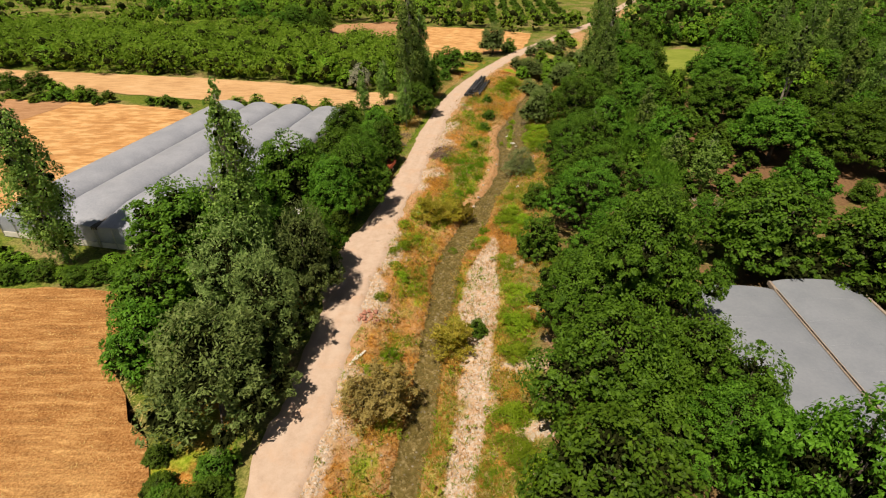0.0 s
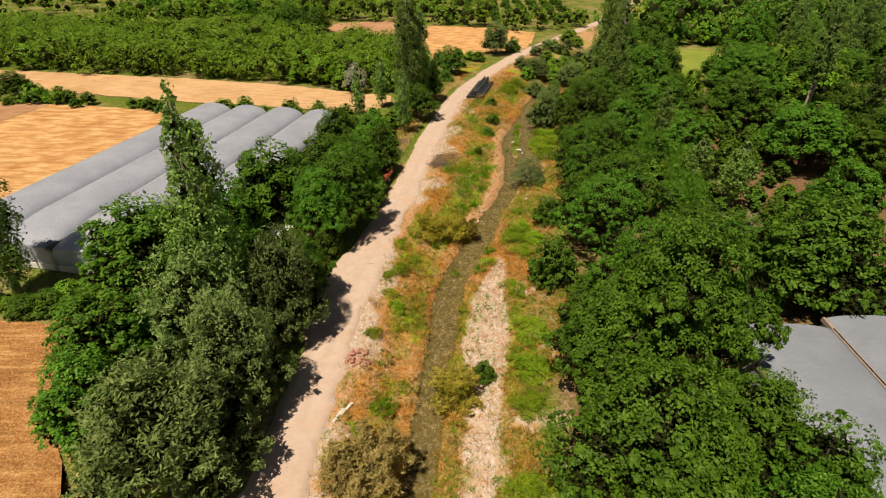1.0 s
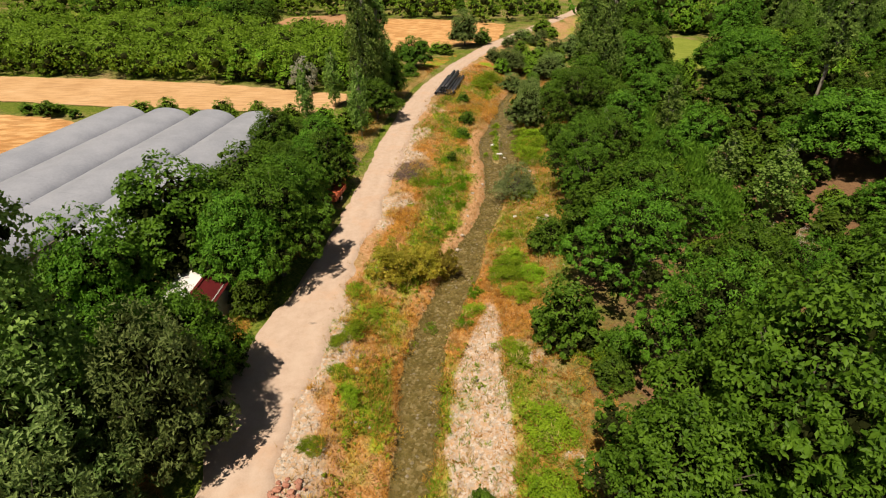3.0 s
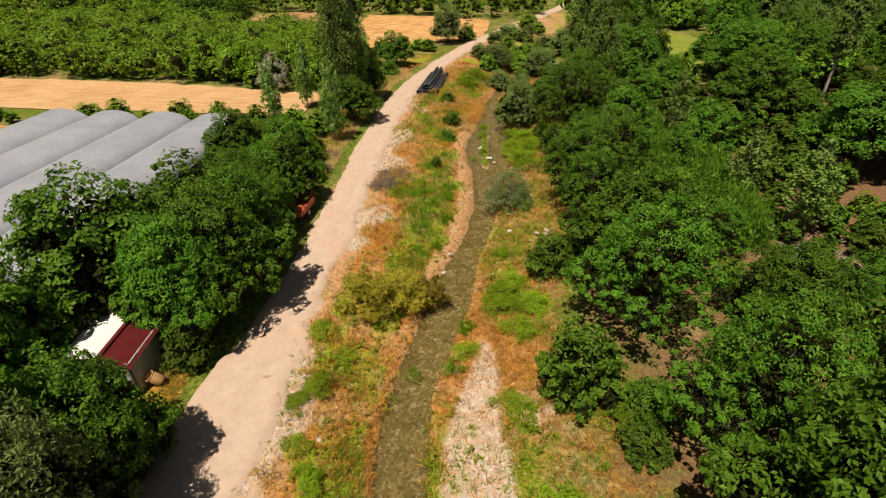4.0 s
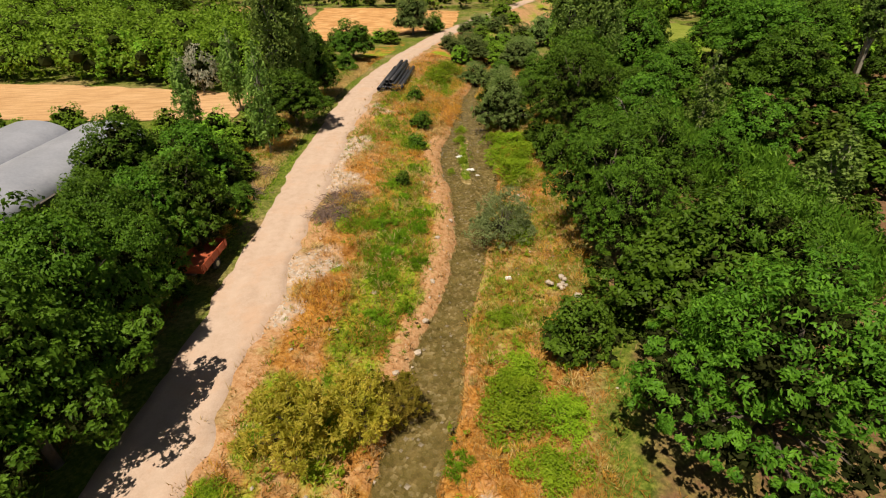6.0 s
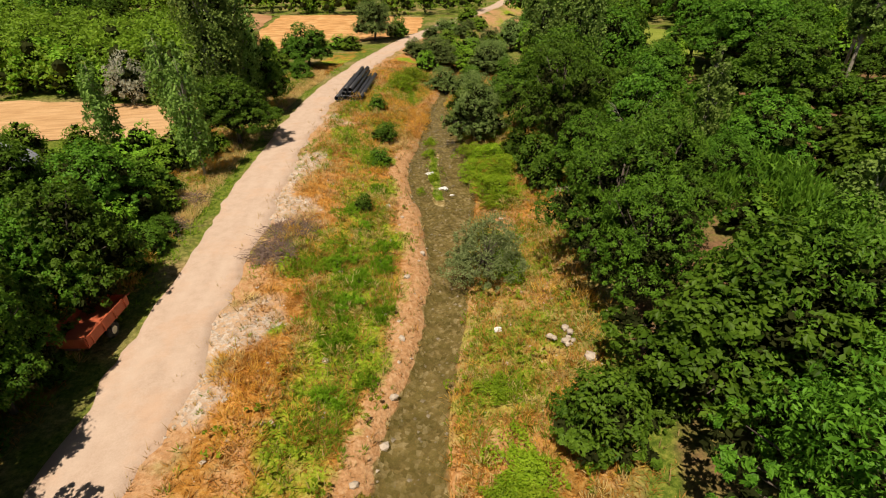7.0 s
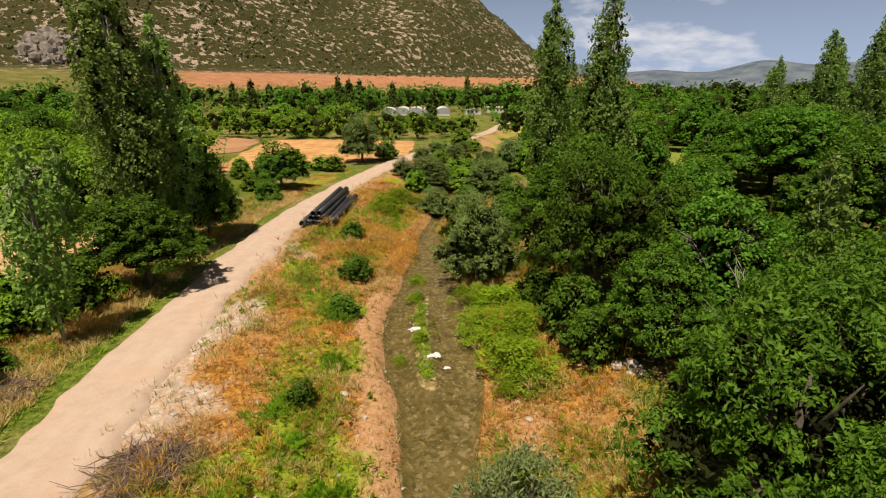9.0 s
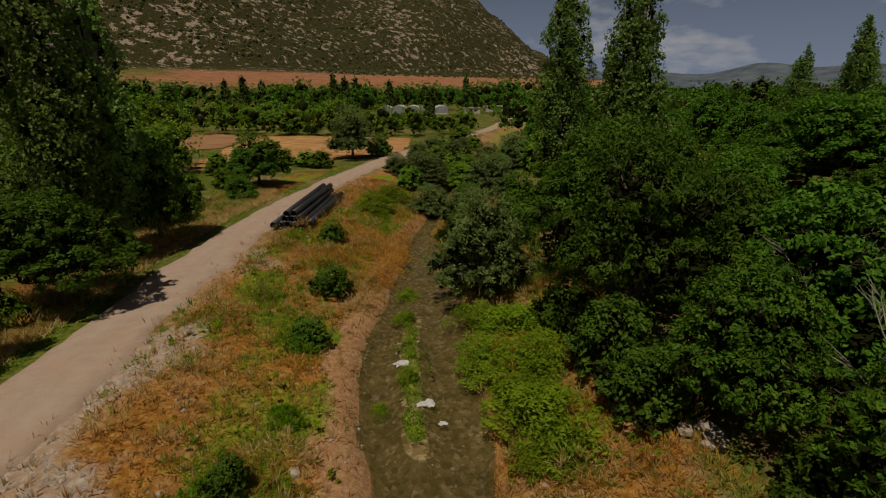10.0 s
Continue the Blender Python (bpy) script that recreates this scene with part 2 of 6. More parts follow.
def film_material(name="milky_greenhouse_film", fade=0.0):
    """Greenhouse plastic: milky, dusty, glossy along its folds; older film is greyer."""
    m, n, l, p = shader(name, 0.38, 0.5)
    col = ramp_node(n, l, noise_node(n, l, 0.35, 6), ((0.38, (0.29, 0.315, 0.375)), (0.62, (0.37, 0.395, 0.46))))
    col = mix_node(n, l, 0.3, col, ramp_node(n, l, noise_node(n, l, 4.0, 7, 0.7), ((0.38, (0.26, 0.285, 0.335)), (0.62, (0.41, 0.435, 0.495)))))
    col = mix_node(n, l, fade, col, (0.12, 0.145, 0.165))
    l.new(col, p.inputs["Base Color"])
    bump_node(n, l, p, noise_node(n, l, 1.4, 4), 0.25, 0.06)
    return m


GROUND, ROAD, WATER, FILM, OLD_FILM = ground_material(), road_material(), water_material(), film_material(), film_material("old_grey_greenhouse_film", 0.45)
STUBBLE = field_material("burnt_orange_stubble", (0.15, 0.052, 0.014), (0.37, 0.150, 0.042), (0.76, 0.46, 0.19), 4, 0.42)
CORN = field_material("golden_corn_field", (0.36, 0.165, 0.055), (0.63, 0.335, 0.130), (0.80, 0.53, 0.26), 62, 0.2, 0.45)
STRAWFIELD = field_material("mown_straw_field", (0.42, 0.235, 0.105), (0.61, 0.375, 0.185), (0.74, 0.50, 0.29), -12)
PLOUGHED = field_material("ploughed_brown_field", (0.30, 0.155, 0.075), (0.44, 0.24, 0.125), (0.56, 0.34, 0.19), 20)
MEADOW = field_material("green_meadow", (0.12, 0.17, 0.02), (0.22, 0.28, 0.04), (0.34, 0.37, 0.09), 40)
OLIVEFIELD = field_material("pale_olive_field", (0.28, 0.26, 0.10), (0.38, 0.35, 0.16), (0.46, 0.42, 0.22), 10)


# ---------------------------------------------------------------- mesh helpers
def mesh_of(name, verts, faces, material=None, smooth=False):
    me = bpy.data.meshes.new(name)
    me.from_pydata(np.asarray(verts, float).tolist(), [], faces if isinstance(faces, list) else faces.tolist())
    if material is not None:
        me.materials.append(material)
    if smooth:
        me.polygons.foreach_set("use_smooth", [True] * len(me.polygons))
    me.update()
    return me


def piece(name, mesh, parent=None, at=None, label=""):
    """One mesh object, under a thing where a parent is given."""
    ob = new(name, mesh)
    if parent is not None:
        ob.parent = parent
    if at is not None:
        ob.matrix_basis = at
    return tagged(ob, label)


def thing(name, at, label, category, group="", kind=""):
    ob = new(name)
    ob.empty_display_size = 0.3
    ob.matrix_basis = at
    return tagged(ob, label, category, group, kind)


def join(parts):
    """Several (verts, faces) as one."""
    vs, fs, k = [], [], 0
    for v, f in parts:
        v = np.asarray(v, float)
        vs.append(v)
        fs += [[i + k for i in q] for q in (f if isinstance(f, list) else f.tolist())]
        k += len(v)
    return np.concatenate(vs), fs


def tube(points, radii, sides=6, caps=True):
    """A tapered round bar along points."""
    pts = [Vector(p) for p in points]
    vs, fs = [], []
    for i, p in enumerate(pts):
        way = (pts[min(i + 1, len(pts) - 1)] - pts[max(i - 1, 0)]).normalized()
        side = way.orthogonal().normalized()
        up = way.cross(side)
        for k in range(sides):
            a = math.tau * k / sides
            vs.append(p + (side * math.cos(a) + up * math.sin(a)) * radii[i])
    for i in range(len(pts) - 1):
        for k in range(sides):
            b, c = i * sides, (i + 1) * sides
            fs.append([b + k, b + (k + 1) % sides, c + (k + 1) % sides, c + k])
    if caps:
        fs.append(list(range(sides))[::-1])
        fs.append([len(vs) - sides + k for k in range(sides)])
    return np.array([tuple(v) for v in vs]), fs


def box(x0, y0, z0, x1, y1, z1, bevel=0.0):
    """A block with chamfered upright and level edges."""
    bm = bmesh.new()
    bmesh.ops.create_cube(bm, size=1.0)
    for v in bm.verts:
        v.co = Vector(((x0, x1)[v.co.x > 0], (y0, y1)[v.co.y > 0], (z0, z1)[v.co.z > 0]))
    if bevel:
        bmesh.ops.bevel(bm, geom=bm.edges[:], offset=bevel, segments=2, affect="EDGES")
    bm.verts.index_update()
    got = np.array([tuple(v.co) for v in bm.verts]), [[v.index for v in f.verts] for f in bm.faces]
    bm.free()
    return got


def ico(level):
    bm = bmesh.new()
    bmesh.ops.create_icosphere(bm, subdivisions=level, radius=1.0)
    bm.verts.index_update()
    got = np.array([tuple(v.co) for v in bm.verts]), [[v.index for v in f.verts] for f in bm.faces]
    bm.free()
    return got


ICO1, ICO2 = ico(1), ico(2)


def rough_stone(rng, r, flat=0.7):
    v, f = ICO1
    w = v * (1 + rng.uniform(-0.25, 0.25, (len(v), 1))) * r * np.array((1, rng.uniform(0.7, 1.2), flat))
    a = rng.uniform(0, math.tau)
    w[:, :2] = w[:, :2] @ np.array(((math.cos(a), math.sin(a)), (-math.sin(a), math.cos(a))))
    return w, f


def grid_noise(x, y, size, seed):
    """Smooth noise from 0 to 1 over the plan, with waves of about that size."""
    rng = np.random.default_rng(seed)
    t = rng.random((64, 64))
    u, v = np.asarray(x) / size + 500.3, np.asarray(y) / size + 500.7
    i, j = np.floor(u).astype(int), np.floor(v).astype(int)
    a, b = u - i, v - j
    a, b = a * a * (3 - 2 * a), b * b * (3 - 2 * b)
    g = lambda p, q: t[p % 64, q % 64]
    return (g(i, j) * (1 - a) + g(i + 1, j) * a) * (1 - b) + (g(i, j + 1) * (1 - a) + g(i + 1, j + 1) * a) * b


def fbm(x, y, size, seed):
    return (grid_noise(x, y, size, seed) * 4 + grid_noise(x, y, size / 2.1, seed + 1) * 2 + grid_noise(x, y, size / 4.3, seed + 2)) / 7


def step(a, b, x):
    t = np.clip((np.asarray(x, float) - a) / (b - a), 0, 1)
    return t * t * (3 - 2 * t)


# ---------------------------------------------------------------- the plan: road, creek, banks
ROAD_Y = (-60, 0, 19, 31, 45, 56, 68, 78, 91, 105, 120, 134, 142, 155, 165, 187, 231, 287, 380, 520)
ROAD_X = (-14, -12.4, -11.3, -10.3, -9.4, -8.0, -5.5, -4.1, -2.2, 0.2, 3.8, 9.0, 12.2, 18.4, 23.6, 37, 65, 93, 140, 215)
CREEK_Y = (-60, 0, 21, 33, 43, 50, 56, 60, 65, 69, 76, 81, 86, 93, 97, 105, 112, 118, 122, 128, 134, 150, 165, 187, 231, 300, 520)
CREEK_L = (-8, -5.5, -3.8, -2.3, -1.5, -0.7, 1.2, 3.0, 4.6, 6.5, 9.0, 9.7, 10.0, 10.5, 11.2, 14.0, 16.2, 17.9, 19.6, 21.3, 23.4, 31, 40, 54, 82, 118, 240)
CREEK_R = (-5, -3.4, -1.6, -0.2, 1.1, 2.1, 4.2, 5.9, 7.3, 9.0, 11.3, 12.5, 14.5, 16.3, 17.2, 18.2, 18.9, 19.6, 21.2, 22.7, 25, 33, 42, 56, 84, 120, 242)


def along(y, ys, xs):
    """A bending line of the plan, rounded over a few metres."""
    y = np.asarray(y, float)
    return sum(np.interp(y + d, ys, xs) * w for d, w in ((-4, 1), (-2, 2), (0, 3), (2, 2), (4, 1))) / 9


def creek_edges(y):
    y = np.asarray(y, float)
    wob = 0.5 * (grid_noise(y, y * 0 + 3, 3.0, 5) - 0.5)
    return np.interp(y, CREEK_Y, CREEK_L) + wob + 0.2, np.interp(y, CREEK_Y, CREEK_R) - 0.2 + 0.5 * (grid_noise(y, y * 0 + 9, 2.6, 6) - 0.5)


def road_mid(y):
    return along(y, ROAD_Y, ROAD_X)


WATER_Z = -2.05


def height(x, y):
    x, y = np.asarray(x, float), np.asarray(y, float)
    l, r = creek_edges(y)
    road_edge = road_mid(y) + 2.6
    left = l - x
    span = np.maximum(l - road_edge, 2.0)
    up_left = np.interp(left, (0, 0.5, 1.2), (0, 0.55, 0.8)) + (1.5 * step(0, 1, (left - 1.0) / (span - 1.0)))
    right = x - r
    up_right = np.interp(right, (0, 0.6, 1.6), (0, 0.45, 0.7)) + 1.6 * step(1.0, 11.0, right)
    inside = np.maximum(-left, 0) * np.maximum(-right, 0)
    rough = (fbm(x, y, 3.0, 21) - 0.5) * 0.5
    z = np.where(left > 0, -2.3 + up_left + rough * step(0.5, 2, left) * step(0, 1.5, road_edge + 6 - x),
                 np.where(right > 0, -2.3 + up_right + rough * step(0.5, 2, right), -2.3 - 0.12 * np.minimum(inside, 1)))
    flat = -0.06 - 0.10 * fbm(x, y, 9.0, 31)
    z = np.where(x < road_edge + 0.6, np.where(x < road_edge, flat, np.minimum(z, 0) * (x - road_edge) / 0.6 + flat * (1 - (x - road_edge) / 0.6)), z)
    z = np.where(right > 10, np.minimum(z, 0) * (1 - step(10, 14, right)) + flat * step(10, 14, right), z)
    island = step(0.3, 0.62, fbm(x, y * 0.45, 2.0, 37) + 0.45 * step(1.5, 0.2, np.abs(x - (l * 0.6 + r * 0.4))) - 0.18) * step(1.3, 0.3, np.abs(x - (l * 0.6 + r * 0.4))) * step(83, 88, y) * step(106, 98, y)
    z = z + island * 0.44
    far = step(330, 420, y)
    return z * (1 - far) + flat * far


def zones(x, y):
    """How much gravel, dry weed, green weed, bare soil, creek bed and orchard soil with painted shade lies at a place.
    """
    l, r = creek_edges(y)
    edge = road_mid(y) + 2.2
    u = (x - edge) / np.maximum(l - edge, 1.5)
    n1, n2, n3 = fbm(x, y, 4.0, 41), fbm(x, y, 7.0, 51), fbm(x, y, 2.2, 61)
    on_left = (u > -0.1) & (u < 1.02)
    near = step(170, 140, y)

    def win(a, b, f=2.5):
        return step(a - f, a + f, y) * step(b + f, b - f, y)

    pale = np.maximum.reduce([win(14, 31), win(36, 54) * 0.85, win(65, 74), win(83, 97), win(104, 112) * 0.6])
    gravel = on_left * step(0.45, 0.12, u + (n1 - 0.5) * 0.8) * pale * (0.28 + 1.1 * n3)
    dry = on_left * (0.1 + 0.95 * n2) * step(0.02, 0.16, u) * near * (1 - 0.85 * step(0.76, 0.86, u + (n1 - 0.5) * 0.15) * win(58, 100, 4))
    green = on_left * (step(0.28, 0.5, u) * step(0.9, 0.7, u) * np.maximum(win(62, 84, 4) * 0.8, 0.42) * (0.45 + n1))
    green = np.maximum(green, on_left * step(0.05, 0.2, u) * step(0.95, 0.8, u) * step(0.46, 0.62, fbm(x, y, 3.2, 141)) * 0.75)
    soil = on_left * step(0.72, 0.86, u) * np.maximum(win(58, 100, 4), 0.45) * 0.95
    soil = np.maximum(soil, on_left * (0.45 + 0.35 * n3))
    v = x - r
    bar_l = np.interp(y, (10, 20, 26, 33, 41, 46, 50, 55), (-0.8, 0.0, 0.7, 1.6, 1.6, 2.2, 4.0, 5.8))
    bar_r = np.interp(y, (10, 20, 26, 33, 41, 46, 50, 55), (1.5, 2.1, 3.4, 4.4, 6.0, 6.0, 6.7, 7.0))
    bar = step(-0.5, 0.5, x - bar_l) * step(0.5, -0.5, x - bar_r) * step(57, 53, y)
    on_right = v > 0
    gravel = np.maximum(gravel, on_right * bar * (0.3 + 1.1 * n3))
    dry = np.maximum(dry, on_right * step(9.5, 6.0, v - 4.0 * win(36, 52, 3)) * (0.2 + 0.75 * n2) * near * np.maximum(win(46, 66, 4), np.maximum(win(80, 96, 4), 0.72)))
    green = np.maximum(green, on_right * step(10.0, 5.0, v) * (0.1 + 0.8 * n1) * near * np.maximum(win(10, 48, 4), np.maximum(win(62, 82, 4) * 0.8, 0.85 * win(96, 120))))
    gravel = np.maximum(gravel, on_right * step(4.5, 2.5, np.abs(v - 6.5)) * step(0.56, 0.70, n3) * win(14, 50) * 0.6)
    soil = np.maximum(soil, on_right * step(1.4, 0.4, v) * win(50, 74, 3))
    soil = np.maximum(soil, on_right * step(10, 6, v) * near * (0.4 + 0.3 * n3))
    bed = ((x > l - 0.25) & (x < r + 0.25)) * 1.0
    bed = np.where(height(x, y) > WATER_Z + 0.06, 0.0, bed)
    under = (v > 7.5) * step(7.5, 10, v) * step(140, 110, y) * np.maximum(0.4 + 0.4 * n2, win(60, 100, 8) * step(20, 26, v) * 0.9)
    gravel = np.where((x > l) & (x < r) & (bed < 0.5), 0.2 + 0.6 * (n3 - 0.5), gravel)
    soil = np.where((x > l) & (x < r) & (bed < 0.5), 0.35, soil)
    green = np.where((x > l) & (x < r) & (bed < 0.5), 0.3 + 0.5 * n1, green)
    verge = step(-1.2, -2.4, x - edge + 4.4) * step(-9.0, -6.0, x - edge + 4.4) * near
    green = np.maximum(green, verge * 0.9 * n1 * step(0.40, 0.56, n2))
    dry = np.maximum(dry, verge * (0.2 + 0.7 * n3))
    return dict(gravel=gravel, dry=dry, green=green, soil=soil, bed=bed, shaded_orchard_soil=under)


def spread_axis(a, b, fine, reach):
    inner = np.arange(a, b + fine / 2, fine)
    out, s, p = [], fine, b
    while p < reach:
        s *= 1.17
        p += s
        out.append(p)
    low, s, p = [], fine, a
    while p > -reach:
        s *= 1.17
        p -= s
        low.append(p)
    return np.array(low[::-1] + inner.tolist() + out)


def build_ground():
    xs, ys = spread_axis(-22, 44, 0.4, 4200), spread_axis(6, 150, 0.5, 4200)
    X, Y = np.meshgrid(xs, ys)
    Z = height(X, Y)
    nx, ny = len(xs), len(ys)
    idx = np.arange(nx * ny).reshape(ny, nx)
    faces = np.stack([idx[:-1, :-1], idx[:-1, 1:], idx[1:, 1:], idx[1:, :-1]], -1).reshape(-1, 4)
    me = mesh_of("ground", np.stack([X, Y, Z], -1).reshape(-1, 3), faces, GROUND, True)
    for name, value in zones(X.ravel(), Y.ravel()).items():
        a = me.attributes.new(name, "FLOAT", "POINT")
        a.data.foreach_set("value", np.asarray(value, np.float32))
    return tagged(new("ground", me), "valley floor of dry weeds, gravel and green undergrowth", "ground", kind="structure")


def build_road():
    ys = np.concatenate([np.arange(-40, 170, 0.45), np.arange(170, 520, 3.0)])
    cross = np.array((-1.05, -0.92, -0.6, -0.35, -0.15, 0.15, 0.35, 0.6, 0.92, 1.05))
    lift = np.array((-0.30, 0.0, 0.03, -0.01, 0.045, 0.045, -0.01, 0.03, 0.0, -0.30))
    rut = np.array((0, 0, 0.4, 1, 0.2, 0.2, 1, 0.4, 0, 0))
    mid = road_mid(ys)
    slope = np.gradient(mid, ys)
    half = 2.05 + 0.35 * (grid_noise(ys, ys * 0, 6, 71) - 0.5)
    lw = half + 0.5 * (grid_noise(ys, ys * 0 + 5, 2.5, 72) - 0.5) + 0.35 * (grid_noise(ys, ys * 0 + 2, 0.9, 75) - 0.5) + 1.3 * step(37, 43, ys) * step(56, 50, ys)
    rw = half + 0.7 * (grid_noise(ys, ys * 0 + 9, 2.2, 73) - 0.5) + 0.5 * (grid_noise(ys, ys * 0 + 4, 0.9, 76) - 0.5) + 0.7 * step(44, 49, ys) * step(60, 54, ys)
    norm = np.sqrt(1 + slope ** 2)
    vs, at = [], []
    for c, z, k in zip(cross, lift, rut):
        w = np.where(c < 0, lw, rw) * c
        vs.append(np.stack([mid + w / norm, ys - w * slope / norm, z + 0 * ys + 0.02 * (grid_noise(ys, ys * 0 + c, 1.5, 74) - 0.5)], -1))
        at.append(np.full(len(ys), k))
    v = np.stack(vs, 1)
    n = len(cross)
    idx = np.arange(len(ys) * n).reshape(len(ys), n)
    faces = np.stack([idx[:-1, :-1], idx[:-1, 1:], idx[1:, 1:], idx[1:, :-1]], -1).reshape(-1, 4)
    me = mesh_of("road", v.reshape(-1, 3), faces, ROAD, True)
    me.attributes.new("rut", "FLOAT", "POINT").data.foreach_set("value", np.stack(at, 1).ravel().astype(np.float32))
    return tagged(new("road", me), "pale rutted dirt road beside the creek", "dirt road", kind="structure")


def build_water():
    ys = np.concatenate([np.arange(-40, 150, 0.7), np.arange(150, 330, 4.0)])
    l, r = creek_edges(ys)
    cols = [l - 0.5 + (r - l + 1.0) * k / 6 for k in range(7)]
    v = np.stack([np.stack([c, ys, np.full(len(ys), WATER_Z)], -1) for c in cols], 1)
    idx = np.arange(len(ys) * 7).reshape(len(ys), 7)
    faces = np.stack([idx[:-1, :-1], idx[:-1, 1:], idx[1:, 1:], idx[1:, :-1]], -1).reshape(-1, 4)
    return tagged(new("water", mesh_of("water", v.reshape(-1, 3), faces, WATER, True)), "shallow murky olive creek over a stony bed", "creek", kind="structure")


def build_field(name, corners, material, label, seed, z=0.03):
    """A field as a gently uneven sheet with a ragged border."""
    pts, rng = [], np.random.default_rng(seed)
    for (x0, y0), (x1, y1) in zip(corners, corners[1:] + corners[:1]):
        n = max(2, int(math.hypot(x1 - x0, y1 - y0) / 2.0))
        for k in range(n):
            f = k / n
            pts.append((x0 + (x1 - x0) * f + rng.uniform(-0.5, 0.5), y0 + (y1 - y0) * f + rng.uniform(-0.5, 0.5)))
    bm = bmesh.new()
    bm.faces.new([bm.verts.new((x, y, z)) for x, y in pts])
    bmesh.ops.triangulate(bm, faces=bm.faces[:])
    me = bpy.data.meshes.new(name)
    bm.to_mesh(me)
    bm.free()
    me.materials.append(material)
    return tagged(new(name, me), label, "field", kind="structure")


build_ground(), build_road(), build_water()
build_field("field_stubble", [(-80, -20), (-15.5, -20), (-17.5, 14), (-20.5, 22), (-28, 31), (-31, 41.3), (-60, 42.5), (-95, 42)], STUBBLE, "harvested orange stubble field with lodged straw", 1)
build_field("field_corn", [(-56, 54), (-46.5, 99), (-60, 107), (-90, 112), (-120, 116), (-104, 60), (-74, 51)], CORN, "golden ripe corn field beside the greenhouses", 2)
build_field("field_brown", [(-100, 112), (-80.5, 109.5), (-84, 97), (-104, 96)], PLOUGHED, "bare grey brown plot at the corn field corner", 9, 0.06)
build_field("field_strip", [(-160, 130), (-108, 126), (-55, 112.5), (-13, 105), (-11, 117), (-40, 127), (-65, 133), (-125, 143), (-170, 150)], STRAWFIELD, "mown straw strip between two hedges", 3)
build_field("field_gold", [(-11, 158), (6, 158), (26, 172), (33, 201), (13, 214), (-6, 217), (-9, 190)], CORN, "golden ripe corn field beside the road", 4)
build_field("field_ploughed", [(-48, 181), (-24, 181), (-10, 188), (-8, 216), (-20, 232), (-42, 224)], PLOUGHED, "ploughed reddish brown field", 5)
build_field("field_meadow", [(56, 134), (70, 132), (85, 154), (79, 172), (58, 166)], MEADOW, "small green meadow among walnut trees", 6)
build_field("field_pale", [(-75, 345), (-8, 335), (0, 470), (-70, 500)], OLIVEFIELD, "pale olive fallow field", 7)
build_field("field_green", [(-150, 215), (-95, 195), (-85, 225), (-140, 260)], MEADOW, "green meadow behind the hedge", 8)


# ---------------------------------------------------------------- far hills
def hill_height(x, y):
    ax, ay, bx, by = 138.0, 1310.0, -1050.0, 760.0
    t = np.clip(((x - ax) * (bx - ax) + (y - ay) * (by - ay)) / ((bx - ax) ** 2 + (by - ay) ** 2), 0, 1)
    r = np.hypot(x - ax - t * (bx - ax), y - ay - t * (by - ay))
    bumps = (fbm(x, y, 260, 81) - 0.5) * 90 + (fbm(x, y, 70, 91) - 0.5) * 22
    steep = 372 * (1 - r / 535) + bumps * step(560, 380, r)
    skirt = 38 * step(790, 470, r) + (fbm(x, y, 120, 95) - 0.5) * 8 * step(760, 600, r) - 1.2
    return np.maximum(steep, skirt)


def hill_material():
    m, n, l, p = shader("scrub_hillside", 0.95, 0.1)
    geo = n.new("ShaderNodeNewGeometry")
    split = n.new("ShaderNodeSeparateXYZ")
    l.new(geo.outputs["Position"], split.inputs[0])
    broad, spots, fine = noise_node(n, l, 0.012, 5), noise_node(n, l, 0.125, 7, 0.68), noise_node(n, l, 0.5, 6, 0.7)
    scrub = ramp_node(n, l, fine, ((0.38, (0.036, 0.038, 0.012)), (0.62, (0.078, 0.072, 0.026))))
    bare = ramp_node(n, l, fine, ((0.3, (0.30, 0.22, 0.15)), (0.7, (0.52, 0.43, 0.34))))
    f = math_node(n, l, "ADD", spots, math_node(n, l, "MULTIPLY", broad, 0.30))
    col = mix_node(n, l, ramp_node(n, l, f, ((0.705, (0, 0, 0)), (0.74, (1, 1, 1)))), scrub, bare)
    side = math_node(n, l, "ADD", math_node(n, l, "MULTIPLY", split.outputs["X"], 0.004), math_node(n, l, "MULTIPLY", broad, 1.2))
    red = ramp_node(n, l, spots, ((0.3, (0.36, 0.155, 0.075)), (0.7, (0.56, 0.29, 0.16))))
    grass = ramp_node(n, l, spots, ((0.38, (0.12, 0.135, 0.030)), (0.62, (0.26, 0.23, 0.075))))
    level = math_node(n, l, "ADD", split.outputs["Z"], math_node(n, l, "MULTIPLY", spots, 14.0))
    red = mix_node(n, l, ramp_node(n, l, math_node(n, l, "MULTIPLY_ADD", side, 0.5), ((0.55, (0, 0, 0)), (0.66, (1, 1, 1)))), grass, red)
    foot = mix_node(n, l, ramp_node(n, l, math_node(n, l, "MULTIPLY", level, 0.01), ((0.20, (0, 0, 0)), (0.27, (1, 1, 1)))), grass, red)
    col = mix_node(n, l, ramp_node(n, l, math_node(n, l, "MULTIPLY", level, 0.01), ((0.37, (0, 0, 0)), (0.40, (1, 1, 1)))), foot, col)
    l.new(col, p.inputs["Base Color"])
    bump_node(n, l, p, fine, 0.8, 2.0)
    return m


